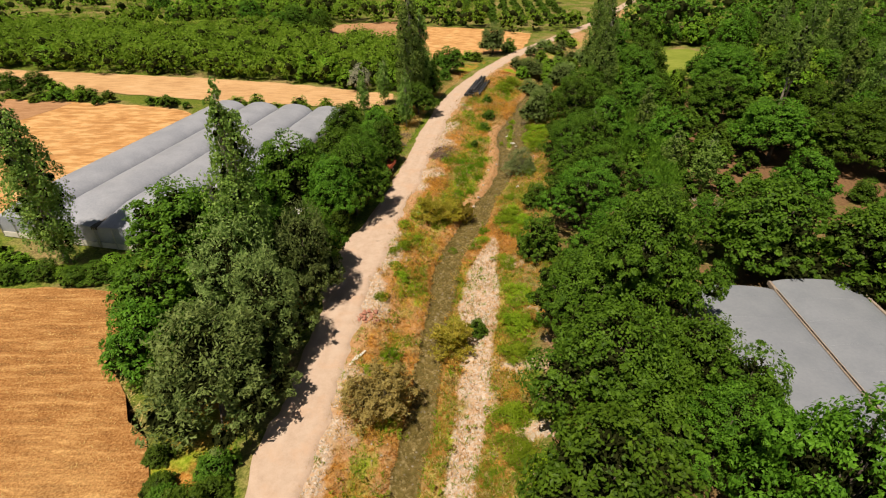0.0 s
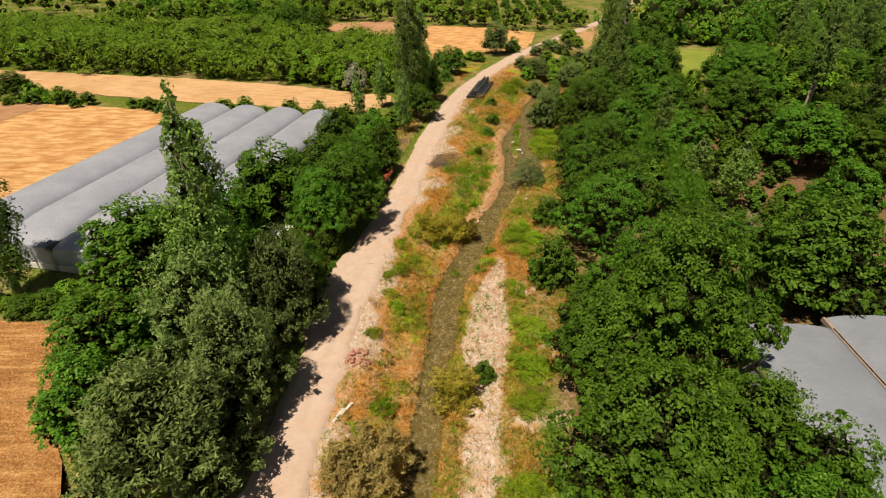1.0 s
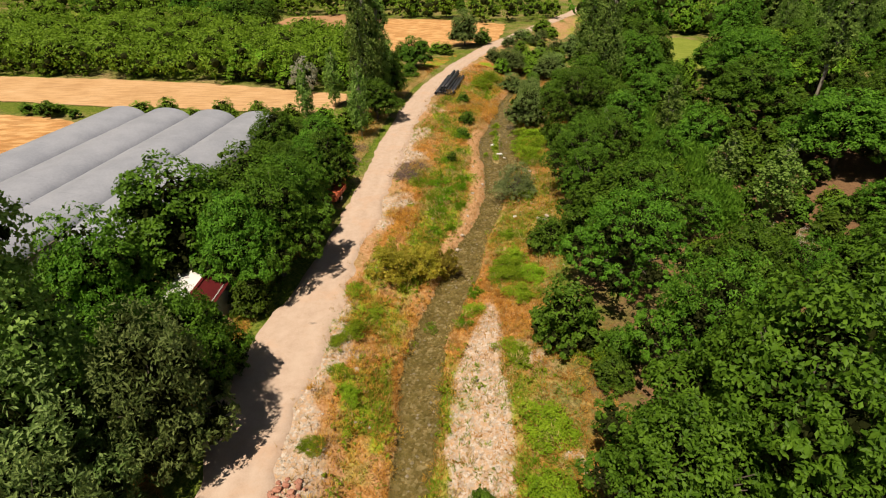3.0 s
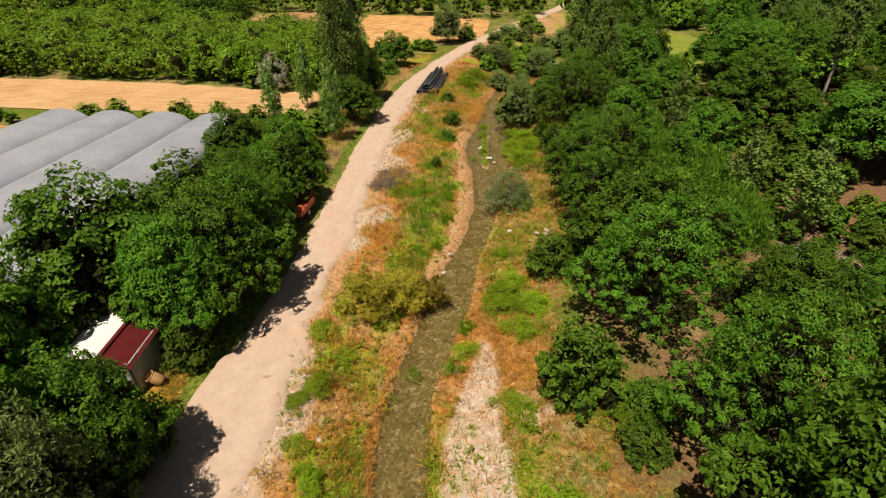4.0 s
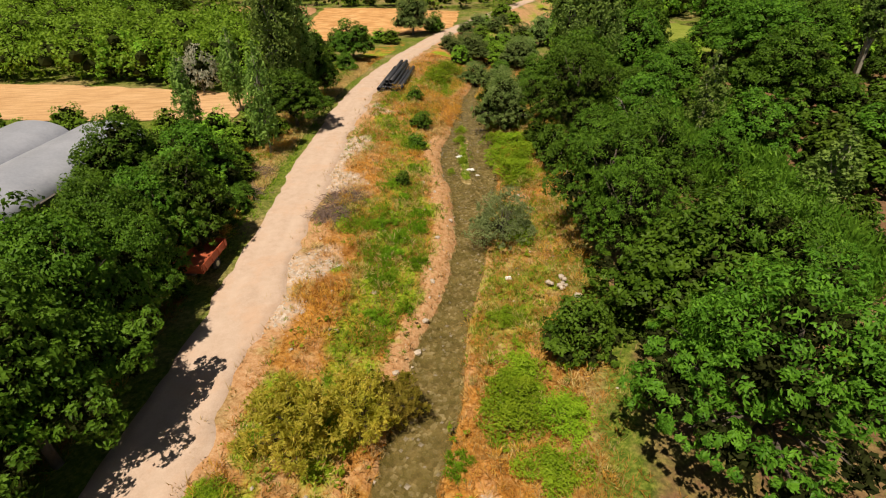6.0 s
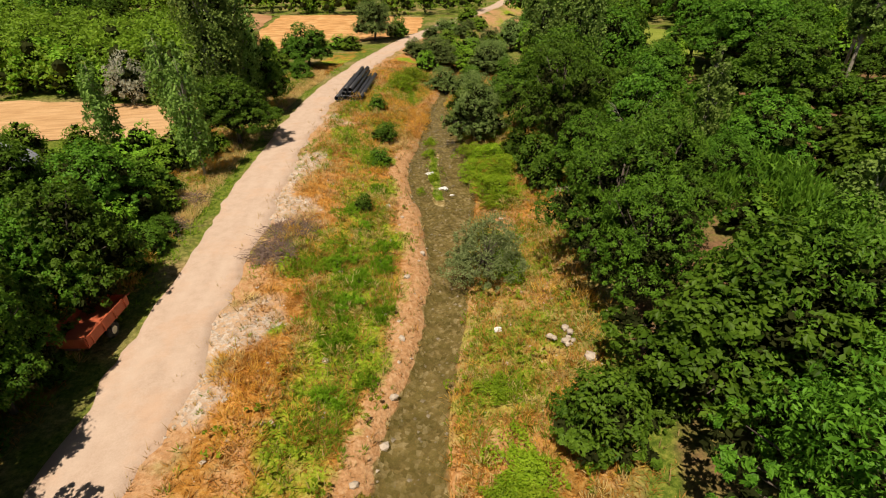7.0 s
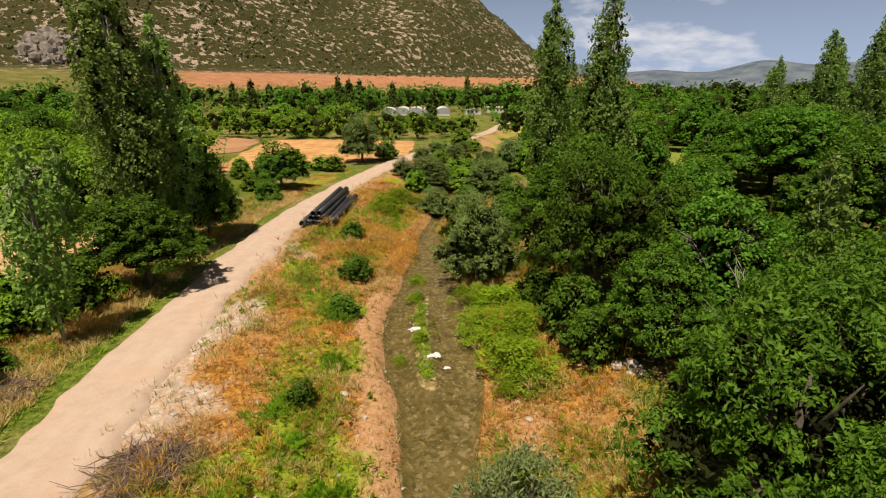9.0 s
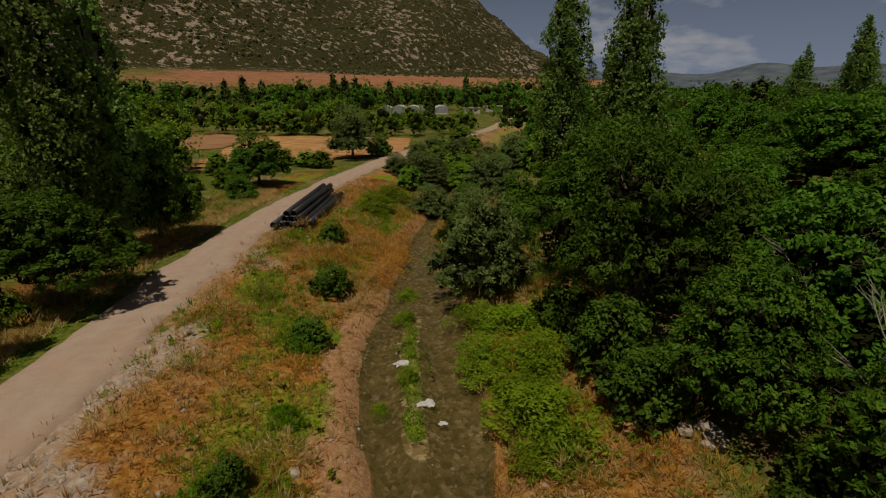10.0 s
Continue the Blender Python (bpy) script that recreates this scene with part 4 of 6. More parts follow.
TREES = (
    ("G", -18.5, 37.0, 5.0, 11), ("G", -13.2, 40.2, 3.6, 10.5), ("G", -14.6, 32.2, 3.8, 10), ("B", -14.6, 28.0, 1.6, 2.6), ("w", -25.7, 35.5, 4.4, 8), ("G", -16.6, 26.0, 5.4, 9.5), ("w", -24.4, 30.3, 3.4, 7),
    ("W", -28.0, 46.5, 6.0, 10), ("W", -18.7, 58.5, 5.8, 11), ("W", -14.4, 65.0, 4.8, 9.5), ("W", -9.8, 75.2, 3.4, 7.5), ("W", -22.0, 51.5, 4.4, 10), ("W", -16.8, 44.4, 2.9, 8), ("W", -21.4, 50.2, 2.8, 9.0), ("V", -11.3, 58.2, 4.2, 10.2), ("V", -13.2, 55.6, 3.7, 9.2), ("V", -13.5, 44.8, 3.3, 8.6), ("B", -12.9, 46.6, 1.5, 3.4), ("V", -12.4, 70.4, 3.2, 8), ("V", -11.8, 63.2, 3.7, 9.2),
    ("V", 16.8, 35.6, 5.7, 14.0), ("X", 17.9, 43.4, 4.8, 10.2), ("V", 12.0, 34.0, 4.4, 9.2), ("V", 12.2, 25.6, 5.8, 10), ("W", 9.4, 16.5, 5.2, 10), ("W", 19.6, 28.0, 3.6, 7.5), ("V", 19.6, 14.4, 4.6, 14.5), ("V", 18.0, 20.8, 3.5, 8),
    ("W", 33.2, 44.8, 6.4, 11), ("W", 41.0, 41.0, 5.8, 10), ("V", 52.7, 76.9, 7.0, 10), ("V", 61.2, 111.0, 7.5, 11.5), ("V", 61.4, 74.2, 7.5, 10),
    ("D", -5.0, 27.0, 3.0, 4.0), ("g", -4.8, 33.0, 1.2, 0.9), ("A", 0.8, 34.5, 2.3, 3.2), ("A", -1.7, 58.0, 2.1, 3.2), ("A", 1.1, 59.2, 1.7, 3.0), ("A", 2.9, 59.9, 1.5, 2.8),
    # B (14.4, 46.8), B (12.8, 44.2), n (12.4, 46.4): added to darken ground in shadow
    ("W", 19.5, 61.7, 5.0, 8), ("B", -12.7, 53.6, 1.8, 3.4), ("V", -14.6, 57.6, 3.2, 8.2), ("V", -15.6, 46.4, 2.6, 6.2), ("V", -10.4, 68.0, 2.5, 6.6), ("V", -11.0, 74.0, 2.8, 7.0), ("B", -10.6, 71.6, 1.4, 2.6), ("B", 14.4, 46.8, 1.5, 2.2), ("B", 12.8, 44.2, 1.5, 2.2), ("n", 12.4, 46.4, 1.4, 0.9), ("B", 10.9, 48.4, 2.6, 5.0), ("X", 17.0, 54.0, 5.2, 9.6), ("B", 13.0, 61.6, 2.1, 3.4), ("S", 12.3, 75.4, 2.65, 4.1),
    ("X", 19.4, 73.2, 4.4, 8.6), ("V", 27.4, 99.2, 6.0, 9.8), ("V", 64.9, 118.0, 8, 11), ("X", 18.4, 68.6, 3.5, 7.5), ("X", 20.6, 61.0, 4.6, 9.5),
    ("G", 18.9, 100.4, 3.4, 7), ("X", 24.2, 77.2, 4.2, 7), ("V", 52.3, 96.6, 6.3, 10), ("V", -12.2, 68.6, 3.0, 7.5), ("W", -17.2, 84.8, 3.6, 7), ("W", -11.4, 84.0, 3.4, 6.5),
    ("V", -5.0, 101.2, 4.3, 6.6), ("W", 1.8, 138.0, 4.1, 6.8), ("G", 15.3, 163.0, 4.6, 9), ("B", 20.6, 166.0, 2.4, 4.2), ("B", 20.7, 85.5, 1.9, 3), ("X", 22.6, 75.0, 4.4, 9), ("G", 23.6, 139.9, 3.9, 5),
    ("s", -19.4, 119.6, 3.0, 6.2), ("n", -4.9, 55.4, 1.1, 0.6), ("n", -3.3, 53.4, 0.9, 0.5), ("n", -5.6, 49.2, 0.8, 0.5), ("n", -5.4, 46.4, 0.8, 0.5), ("n", 5.2, 25.8, 1.7, 1.3), ("n", 6.6, 33.0, 1.5, 1.2), ("n", 8.9, 59.4, 1.7, 1.5), ("n", 17.0, 86.6, 2.6, 1.9), ("n", 16.4, 92.6, 2.0, 1.7), ("n", 5.4, 22.6, 1.6, 1.0), ("n", 10.6, 57.4, 1.5, 1.3),
    ("n", 18.4, 91.0, 2.3, 1.8), ("n", 17.0, 88.0, 1.8, 1.4), ("n", 19.2, 94.6, 2.2, 1.8), ("n", 17.4, 96.5, 1.6, 1.6), ("n", 16.4, 85.0, 1.5, 1.0), ("B", 9.4, 102.0, 1.4, 2.0), ("B", 9.9, 112.8, 1.2, 1.7), ("B", 8.0, 95.6, 1.2, 1.5), ("n", 14.6, 124.0, 2.8, 2.2), ("n", 17.2, 128.5, 2.4, 2.2),
    ("B", 5.6, 85.6, 0.75, 1.3), ("g", 7.3, 89.2, 0.8, 0.9), ("n", -6.2, 40.5, 0.8, 0.7), ("n", -4.6, 44.5, 0.9, 0.8), ("n", -4.6, 50.5, 1.1, 1.0), ("n", -6.4, 30.6, 0.6, 0.6), ("n", 8.8, 26.0, 1.6, 1.2), ("n", 8.0, 41.0, 1.9, 1.4), ("n", 9.4, 55.0, 1.6, 1.2),
    ("n", 8.4, 58.0, 1.9, 1.4), ("n", 9.4, 61.2, 1.7, 1.4), ("n", 10.2, 65.6, 1.1, 1.0), ("n", 13.6, 75.6, 1.6, 1.3), ("n", 14.0, 79.0, 1.3, 1.1), ("B", 3.3, 36.6, 1.0, 1.7), ("n", 7.2, 20.4, 1.9, 1.6), ("n", 7.3, 36.5, 1.8, 1.5), ("n", 7.1, 48.0, 1.4, 0.9), ("n", 12.5, 92.2, 0.6, 0.8), ("n", 13.5, 98.6, 0.8, 0.9), ("n", 14.4, 102.6, 0.9, 1.0), ("n", 11.0, 90.2, 0.5, 0.8),
    ("n", 4.9, 54.0, 1.0, 0.8), ("g", 4.4, 75.6, 1.0, 0.8), ("g", 6.4, 79.4, 0.9, 0.9), ("g", 5.9, 77.4, 0.9, 0.8), ("g", 3.4, 73.2, 1.1, 0.7), ("g", 5.4, 72.4, 0.8, 0.7), ("g", 2.6, 70.2, 0.9, 0.7), ("g", 3.2, 77.4, 1.2, 0.6), ("g", 5.2, 82.2, 1.0, 0.6), ("g", 3.9, 67.6, 0.7, 0.6), ("g", 4.6, 85.0, 0.9, 0.6), ("g", 1.9, 66.6, 0.9, 0.6), ("g", 4.0, 52.4, 0.9, 0.7), ("g", 5.2, 56.6, 0.8, 0.7), ("g", 1.2, 52.8, 0.7, 0.6), ("V", 23.0, 83.6, 3.0, 6), ("X", 24.2, 91.6, 5.2, 10.4), ("B", 21.0, 88.6, 2.0, 3.8), ("B", 21.4, 93.2, 1.9, 3.2), ("W", 28.4, 86.0, 3.8, 8), ("B", 22.4, 79.6, 1.6, 2.4), ("W", 30.6, 93.0, 3.6, 7), ("W", 20.9, 24.2, 3.3, 8),
    ("P", -41.3, 46.2, 2.6, 19.5), ("P", -18.0, 39.8, 2.5, 21.4), ("P", -6.9, 107.6, 2.8, 22.5), ("P", -4.8, 110.6, 2.3, 19), ("W", -3.2, 113.4, 3.2, 8.5), ("W", -5.5, 119.0, 3.0, 8), ("P", 36.0, 124.5, 3.0, 24), ("P", 32.6, 106.5, 2.6, 21.5),
    ("Y", -6.9, 92.9, 1.4, 11), ("Y", -12.5, 109.0, 1.5, 10), ("Y", -15.8, 100.0, 1.4, 9), ("Y", 35.0, 86.2, 1.5, 10), ("Y", 36.5, 65.0, 2.0, 9), ("Y", 34.0, 70.0, 1.8, 8),
    ("P", 93.0, 137.0, 3.0, 22.3), ("P", 97.0, 132.0, 3.0, 24.5), ("P", 88.0, 142.0, 2.8, 18.5), ("T", 69.0, 103.0, 2.2, 17), ("T", 71.8, 106.2, 2.0, 16), ("T", 66.0, 84.0, 2.0, 18),
    ("W", -92.0, 116.5, 3.6, 5.4), ("b", -86.0, 114.0, 2.6, 3.8), ("W", -100.0, 118.0, 3.4, 5.0), ("b", -80.5, 113.2, 2.0, 3.0), ("P", 82.0, 96.0, 2.8, 21), ("P", 86.0, 90.0, 2.6, 19), ("P", 110.0, 150.0, 3.0, 23),
)
for row in TREES:
    plant(*row)


# ---------------------------------------------------------------- woods, hedges and orchards
fill = random.Random(11)
STANDING = [(r[1], r[2], r[3]) for r in TREES]


def free(x, y, r, tight=0.8):
    return all((x - a) ** 2 + (y - b) ** 2 > (tight * (r + c)) ** 2 for a, b, c in STANDING)


def scatter(count, x0, x1, y0, y1, kinds, r_range, tall, tight=0.8, group="", inside=None, tries=40):
    """Plants at random free places of a stretch of land."""
    for k in range(count):
        for _ in range(tries):
            x, y, r = fill.uniform(x0, x1), fill.uniform(y0, y1), fill.uniform(*r_range)
            if (inside is None or inside(x, y, r)) and free(x, y, r, tight):
                STANDING.append((x, y, r))
                plant(fill.choice(kinds), x, y, r, r * fill.uniform(*tall), group)
                break


def creek_right(y):
    return float(creek_edges(np.array(float(y)))[1])


def in_glasshouse(x, y, r):
    return 21.5 - r * 0.8 < x < 41 + r and y < 40.5 + r


GAPS = ((16.2, 48.0, 3.6), (20.0, 66.0, 2.0), (23.2, 78.0, 2.4), (19.0, 79.5, 2.6))      # bare shaded places under the trees


def wood_right(x, y, r):
    if any((x - a) ** 2 + (y - b) ** 2 < (c + r * 0.7) ** 2 for a, b, c in GAPS):
        return False
    if in_glasshouse(x, y, r) or x < creek_right(y) + (9.0 + r * 0.9 if r > 2.4 else 6.5 + r):
        return False
    if 11 < x < 18.5 and 39.5 < y < 50:
        return False
    if 38 < x < 66 and 72 < y < 104 or 27 < x < 44 and 54 < y < 74:      # clearings
        return False
    return not (53 < x < 86 and 130 < y < 172)


scatter(22, 10, 32, 14, 112, ["X", "V"], (2.6, 4.2), (1.7, 2.1), 0.85, "walnut wood", wood_right)
scatter(14, 32, 50, 14, 112, ["W"], (2.8, 4.6), (1.6, 2.1), 0.85, "walnut wood", wood_right)
scatter(46, 9, 60, 12, 125, ["B", "b"], (1.2, 2.4), (1.4, 2.0), 0.6, "undergrowth", wood_right)
scatter(90, 44, 150, 40, 175, ["w"], (3.5, 6.5), (1.6, 2.1), 0.75, "walnut wood", wood_right)
scatter(40, 30, 120, 105, 190, ["w", "b"], (3.0, 5.5), (1.5, 2.0), 0.6, "walnut wood", wood_right)
scatter(70, 38, 66, 73, 104, ["o"], (1.4, 2.3), (1.5, 1.9), 0.7, "young orchard in the clearing")
scatter(26, 28, 45, 55, 74, ["o"], (1.1, 1.8), (1.5, 1.9), 0.7, "young orchard in the clearing")


def road_side(x, y, r):
    m = float(road_mid(np.array(y)))
    return m - 16 < x < m - 3.6 - r * 0.85 and not (-19.5 < x < -13 and 48.5 < y < 56)


scatter(34, -34, -6, 30, 82, ["B", "b", "W"], (1.3, 2.6), (1.5, 2.2), 0.5, "roadside thicket", road_side)
scatter(22, -16, -3, 57, 84, ["B"], (0.8, 1.7), (1.1, 1.7), 0.45, "roadside thicket", lambda x, y, r: -6.5 < x - float(road_mid(np.array(y))) < -3.3 - r * 0.7 and not (-19 < x < -12.5 and 48.5 < y < 56))
scatter(16, -22, -6, 82, 99, ["B", "b"], (1.2, 2.4), (1.3, 1.8), 0.5, "roadside thicket", road_side)
scatter(10, -24, -12, 14, 24, ["B"], (1.0, 2.2), (1.0, 1.5), 0.6, "roadside thicket", lambda x, y, r: x < -13.6 - r and x > -21)
scatter(26, -62, -33, 43, 49, ["b", "B"], (1.0, 2.2), (1.0, 1.6), 0.55, "field edge hedge", lambda x, y, r: not (-51 < x < -33 and y > 46))
scatter(26, -125, -42, 105, 117, ["b", "o"], (0.9, 1.9), (1.2, 1.7), 0.6, "field edge hedge", lambda x, y, r: abs(y - (107 - (x + 50) * 0.13)) < 2.2)
scatter(12, -45, -14, 96, 106, ["b"], (1.2, 2.2), (1.2, 1.7), 0.6, "field edge hedge", lambda x, y, r: abs(y - (101 - (x + 30) * 0.13)) < 2.4)


def hedge_band(x, y, r):
    low = float(np.interp(x, (-170, -125, -65, -40, -11), (149, 141, 131, 126, 117)))
    high = float(np.interp(x, (-170, -60, -45, -20, -10), (200, 184, 176, 172, 155)))
    return low + r * 0.8 < y < high


scatter(45, -150, -9, 121, 200, ["b"], (2.2, 4.2), (1.3, 1.75), 0.55, "broad hedge", hedge_band)
scatter(14, -9, 14, 118, 160, ["b", "B"], (1.2, 2.6), (1.3, 1.7), 0.6, "roadside thicket", lambda x, y, r: x < float(road_mid(np.array(y))) - 4 - r)
scatter(40, -190, -46, 190, 330, ["w"], (3.0, 6.0), (1.4, 1.9), 0.7, "far hedge", lambda x, y, r: fbm(np.array(x), np.array(y), 40, 3) > 0.5)
scatter(5, -62, -44, 196, 206, ["w"], (4.5, 6.0), (1.5, 1.8), 0.6, "far hedge")
scatter(30, 18, 45, 124, 190, ["G", "b"], (1.8, 3.6), (1.2, 1.6), 0.6, "creekside willows", lambda x, y, r: float(road_mid(np.array(y))) + 3.5 + r * 0.6 < x < creek_right(y) + 9)
scatter(9, 16, 26, 104, 128, ["G", "B"], (1.4, 2.8), (1.3, 1.7), 0.6, "creekside willows", lambda x, y, r: x > creek_right(y) + 1.0 + r * 0.5)
for i in range(9):
    for k in range(13):
        x, y = 2 + i * 6.2 + k * 0.4 + fill.uniform(-0.6, 0.6), 222 + k * 6.4 + fill.uniform(-0.6, 0.6)
        if x < float(road_mid(np.array(y))) - 6:
            plant("o", x, y, fill.uniform(1.6, 2.5), fill.uniform(2.4, 3.6), "orchard rows")
for x, y, hgt in ((-22, 330, 20), (-14, 336, 18), (20, 352, 22), (26, 356, 21), (31, 349, 20), (52, 372, 19), (104, 392, 24), (-62, 330, 18), (-80, 318, 17), (-36, 372, 19), (2, 392, 20), (98, 160, 15),
                  (124, 205, 14), (60, 300, 14), (150, 260, 15), (175, 300, 17), (230, 330, 18), (260, 300, 16), (200, 240, 16)):
    plant("p", x, y, 2.9, hgt, "far poplars")


def sapling_row(name, ax, ay, bx, by, wide, tall, count, seed, label):
    """A strip of dense upright saplings."""
    rng = np.random.default_rng(seed)
    f = rng.random((count, 1))
    base = np.array((ax, ay)) * (1 - f) + np.array((bx, by)) * f + rng.normal(size=(count, 2)) * wide * 0.4
    z0 = height(base[:, 0], base[:, 1])
    hgt = tall * rng.uniform(0.6, 1.1, count)
    per = 9
    p = np.repeat(np.column_stack([base, z0]), per, 0)
    up = np.repeat(hgt, per) * rng.random(count * per)
    p[:, 2] += up
    p[:, :2] += rng.normal(size=(count * per, 2)) * 0.16
    tip = p + rng.normal(size=p.shape) * 0.22 + np.array((0, 0, 0.42))
    side = rng.normal(size=p.shape) * 0.055
    v = np.stack([p - side, p + side, tip], 1).reshape(-1, 3)
    me = mesh_of(name, v, np.arange(len(v)).reshape(-1, 3), LEAF["shrub"])
    return tagged(new(name, me), label, "saplings", kind="stuff")


sapling_row("sapling_row", 30.2, 62.5, 41.5, 96.0, 2.2, 3.2, 5200, 1, "strip of dense feathery green saplings")
sapling_row("sapling_row", 30.2, 77.0, 38.5, 104.0, 1.8, 3.0, 3200, 2, "strip of dense feathery green saplings")


def far_wood(name, count, place, size, seed, label, leaf="walnut", count_of=4500, blade=0.27, core=0.62):
    """Far woods: many uneven crowns, each of rounded tufts of large blades."""
    rng = np.random.default_rng(seed)
    lobes = []
    while len(lobes) < count * 4:
        x, y = place(rng)
        r = size * rng.uniform(0.5, 1.6)
        for _ in range(4):
            s = r * rng.uniform(0.4, 0.7)
            lobes.append((x + rng.normal() * r * 0.4, y + rng.normal() * r * 0.4, s * 0.6 + rng.uniform(0.2, 1.1) * r, s, s, s * 0.85))
    parts = []
    for k in range(0, len(lobes), 200):
        parts.append(leaves(rng, lobes[k:k + 200], count_of, size * blade, 0.7, 8, 0.55))
        # a solid core in each lobe, coloured dark as painted inner shade
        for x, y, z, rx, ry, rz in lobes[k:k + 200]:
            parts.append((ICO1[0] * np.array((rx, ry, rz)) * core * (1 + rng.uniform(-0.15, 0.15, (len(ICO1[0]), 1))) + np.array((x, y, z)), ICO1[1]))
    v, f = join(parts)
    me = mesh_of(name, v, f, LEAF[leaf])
    me.materials.append(INNER_SHADE)
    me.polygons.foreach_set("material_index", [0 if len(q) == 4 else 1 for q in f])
    return tagged(new(name, me), label, "woods", kind="stuff")


def place_right(rng):
    while True:
        az, d = radians(rng.uniform(22, 88)), rng.uniform(115, 520)
        x, y = 7 + d * math.sin(az), 64 + d * math.cos(az)
        if y < 175 and x < 145:
            continue
        if x > np.interp(y, ROAD_Y, ROAD_X) + 14:
            return x, y


def place_village(rng):
    while True:
        x, y = rng.uniform(-300, 230), 335 + 305 * rng.random() ** 1.3
        if fbm(np.array(x), np.array(y), 60, 13) > 0.30 and not (-62 < x < -12 and 335 < y < 420) and abs(x - np.interp(y, ROAD_Y, ROAD_X)) > 5 and not (38 < x < 96 and 318 < y < 385):
            return x, y


def place_left(rng):
    while True:
        x, y = rng.uniform(-330, -150), rng.uniform(110, 420)
        if fbm(np.array(x), np.array(y), 50, 23) > 0.42 and y > 150 - (x + 150) * 0.1:
            return x, y


def place_band(rng):
    while True:
        x, y = rng.uniform(-190, -10), rng.uniform(120, 205)
        if hedge_band(x, y, 2.4):
            return x, y


def place_field_hedge(rng):
    x = rng.uniform(-130, 62)
    return x, np.interp(x, (-130, -45, -5, 30, 62), (215, 236, 222, 208, 214)) + rng.normal() * 3


def place_ridge(rng):
    az, d = radians(rng.uniform(24, 80)), rng.uniform(520, 1400)
    return 7 + d * math.sin(az), 64 + d * math.cos(az)


def place_hedgerows(rng):
    while True:
        x, y = rng.uniform(-120, 60), rng.uniform(232, 340)
        if abs((y - 240) % 34 - 6 * math.sin(x * 0.05)) < 9 and not (0 < x < 62 and y < 305) and not (28 < x < 98 and y > 285) and abs(x - np.interp(y, ROAD_Y, ROAD_X)) > 6:
            return x, y


far_wood("broad_hedge", 1250, place_band, 2.8, 8, "broad dense hedge of bright green thicket", "acacia", 14000, 0.16, 0.45)
far_wood("field_hedge", 110, place_field_hedge, 3.4, 9, "green hedge behind the golden field", "acacia", 6500, 0.18, 0.46)
far_wood("woods", 900, place_right, 5.0, 3, "dense dark green walnut woods down the valley", "walnut", 10500, 0.155, 0.46)
far_wood("village_trees", 1150, place_village, 6.6, 4, "trees and gardens round the far village", "walnut", 9000, 0.17, 0.42)
far_wood("field_trees", 260, place_left, 4.2, 5, "trees and hedges behind the fields", "acacia", 6500, 0.18, 0.46)
far_wood("valley_woods", 500, place_ridge, 8.0, 6, "far woods towards the mountains")
far_wood("hedgerows", 520, place_hedgerows, 2.6, 7, "low hedgerows between far fields", "acacia", 5500, 0.22, 0.46)


# ---------------------------------------------------------------- weeds, stones
def tufts(name, n, keep, area, blades, tall, wide, material, seed, label, lean=0.5):
    """Grass and weeds: tufts of narrow blades that lean apart."""
    rng = np.random.default_rng(seed)
    x, y = rng.uniform(area[0], area[1], n * 8), rng.uniform(area[2], area[3], n * 8)
    w = keep(x, y)
    ok = np.flatnonzero(rng.random(len(x)) < w)[:n]
    x, y = x[ok], y[ok]
    m = len(x)
    base = np.column_stack([x, y, height(x, y) - 0.03])
    hgt = rng.uniform(tall[0], tall[1], m)
    base, hgt = np.repeat(base, blades, 0), np.repeat(hgt, blades) * rng.uniform(0.5, 1.1, m * blades)
    a = rng.uniform(0, math.tau, m * blades)
    out = np.column_stack([np.cos(a), np.sin(a), np.zeros(len(a))])
    side = np.column_stack([-np.sin(a), np.cos(a), np.zeros(len(a))]) * (wide * rng.uniform(0.6, 1.4, len(a)))[:, None]
    foot = base + out * (rng.random(len(a)) * 0.16)[:, None]
    tip = foot + out * (hgt * lean * rng.uniform(0.3, 1.5, len(a)))[:, None] + np.array((0, 0, 1)) * hgt[:, None]
    v = np.stack([foot - side, foot + side, tip], 1).reshape(-1, 3)
    me = mesh_of(name, v, np.arange(len(v)).reshape(-1, 3), material)
    return tagged(new(name, me), label, "grass", kind="stuff")


def zone(key):
    return lambda x, y: np.clip(zones(x, y)[key], 0, 1) * (zones(x, y)["bed"] < 0.5) * np.where(zones(x, y)["gravel"] > 0.5, 0.18, 1.0) * np.where(zones(x, y)["soil"] > 0.6, 0.25, 1.0)


BANKS = (-14, 32, 12, 140)
tufts("dry_weeds", 46000, zone("dry"), BANKS, 6, (0.10, 0.36), 0.022, LEAF["drygrass"], 1, "dry rust-coloured weeds on the creek banks", 1.3)
tufts("green_weeds", 24000, zone("green"), BANKS, 7, (0.10, 0.38), 0.028, LEAF["grass"], 2, "fresh green grass and weeds on the creek banks", 1.2)
tufts("straw_grass", 9000, lambda x, y: 0.6 * np.clip(zones(x, y)["soil"] * 0.6 + zones(x, y)["dry"] * 0.8, 0, 1) * (zones(x, y)["bed"] < 0.5) * np.where((x > creek_edges(y)[0]) & (x < creek_edges(y)[1]), 0.06, 1.0), BANKS, 5, (0.2, 0.6), 0.025, LEAF["straw"], 3, "pale straw-coloured grass along the creek")
tufts("stubble_straw", 14000, lambda x, y: 0.9 * (x < -21 - (y - 22) * 0.55) * (y < 41), (-60, -16, 8, 41), 4, (0.10, 0.3), 0.05, LEAF["straw"], 4, "loose straw on the stubble field", 1.6)


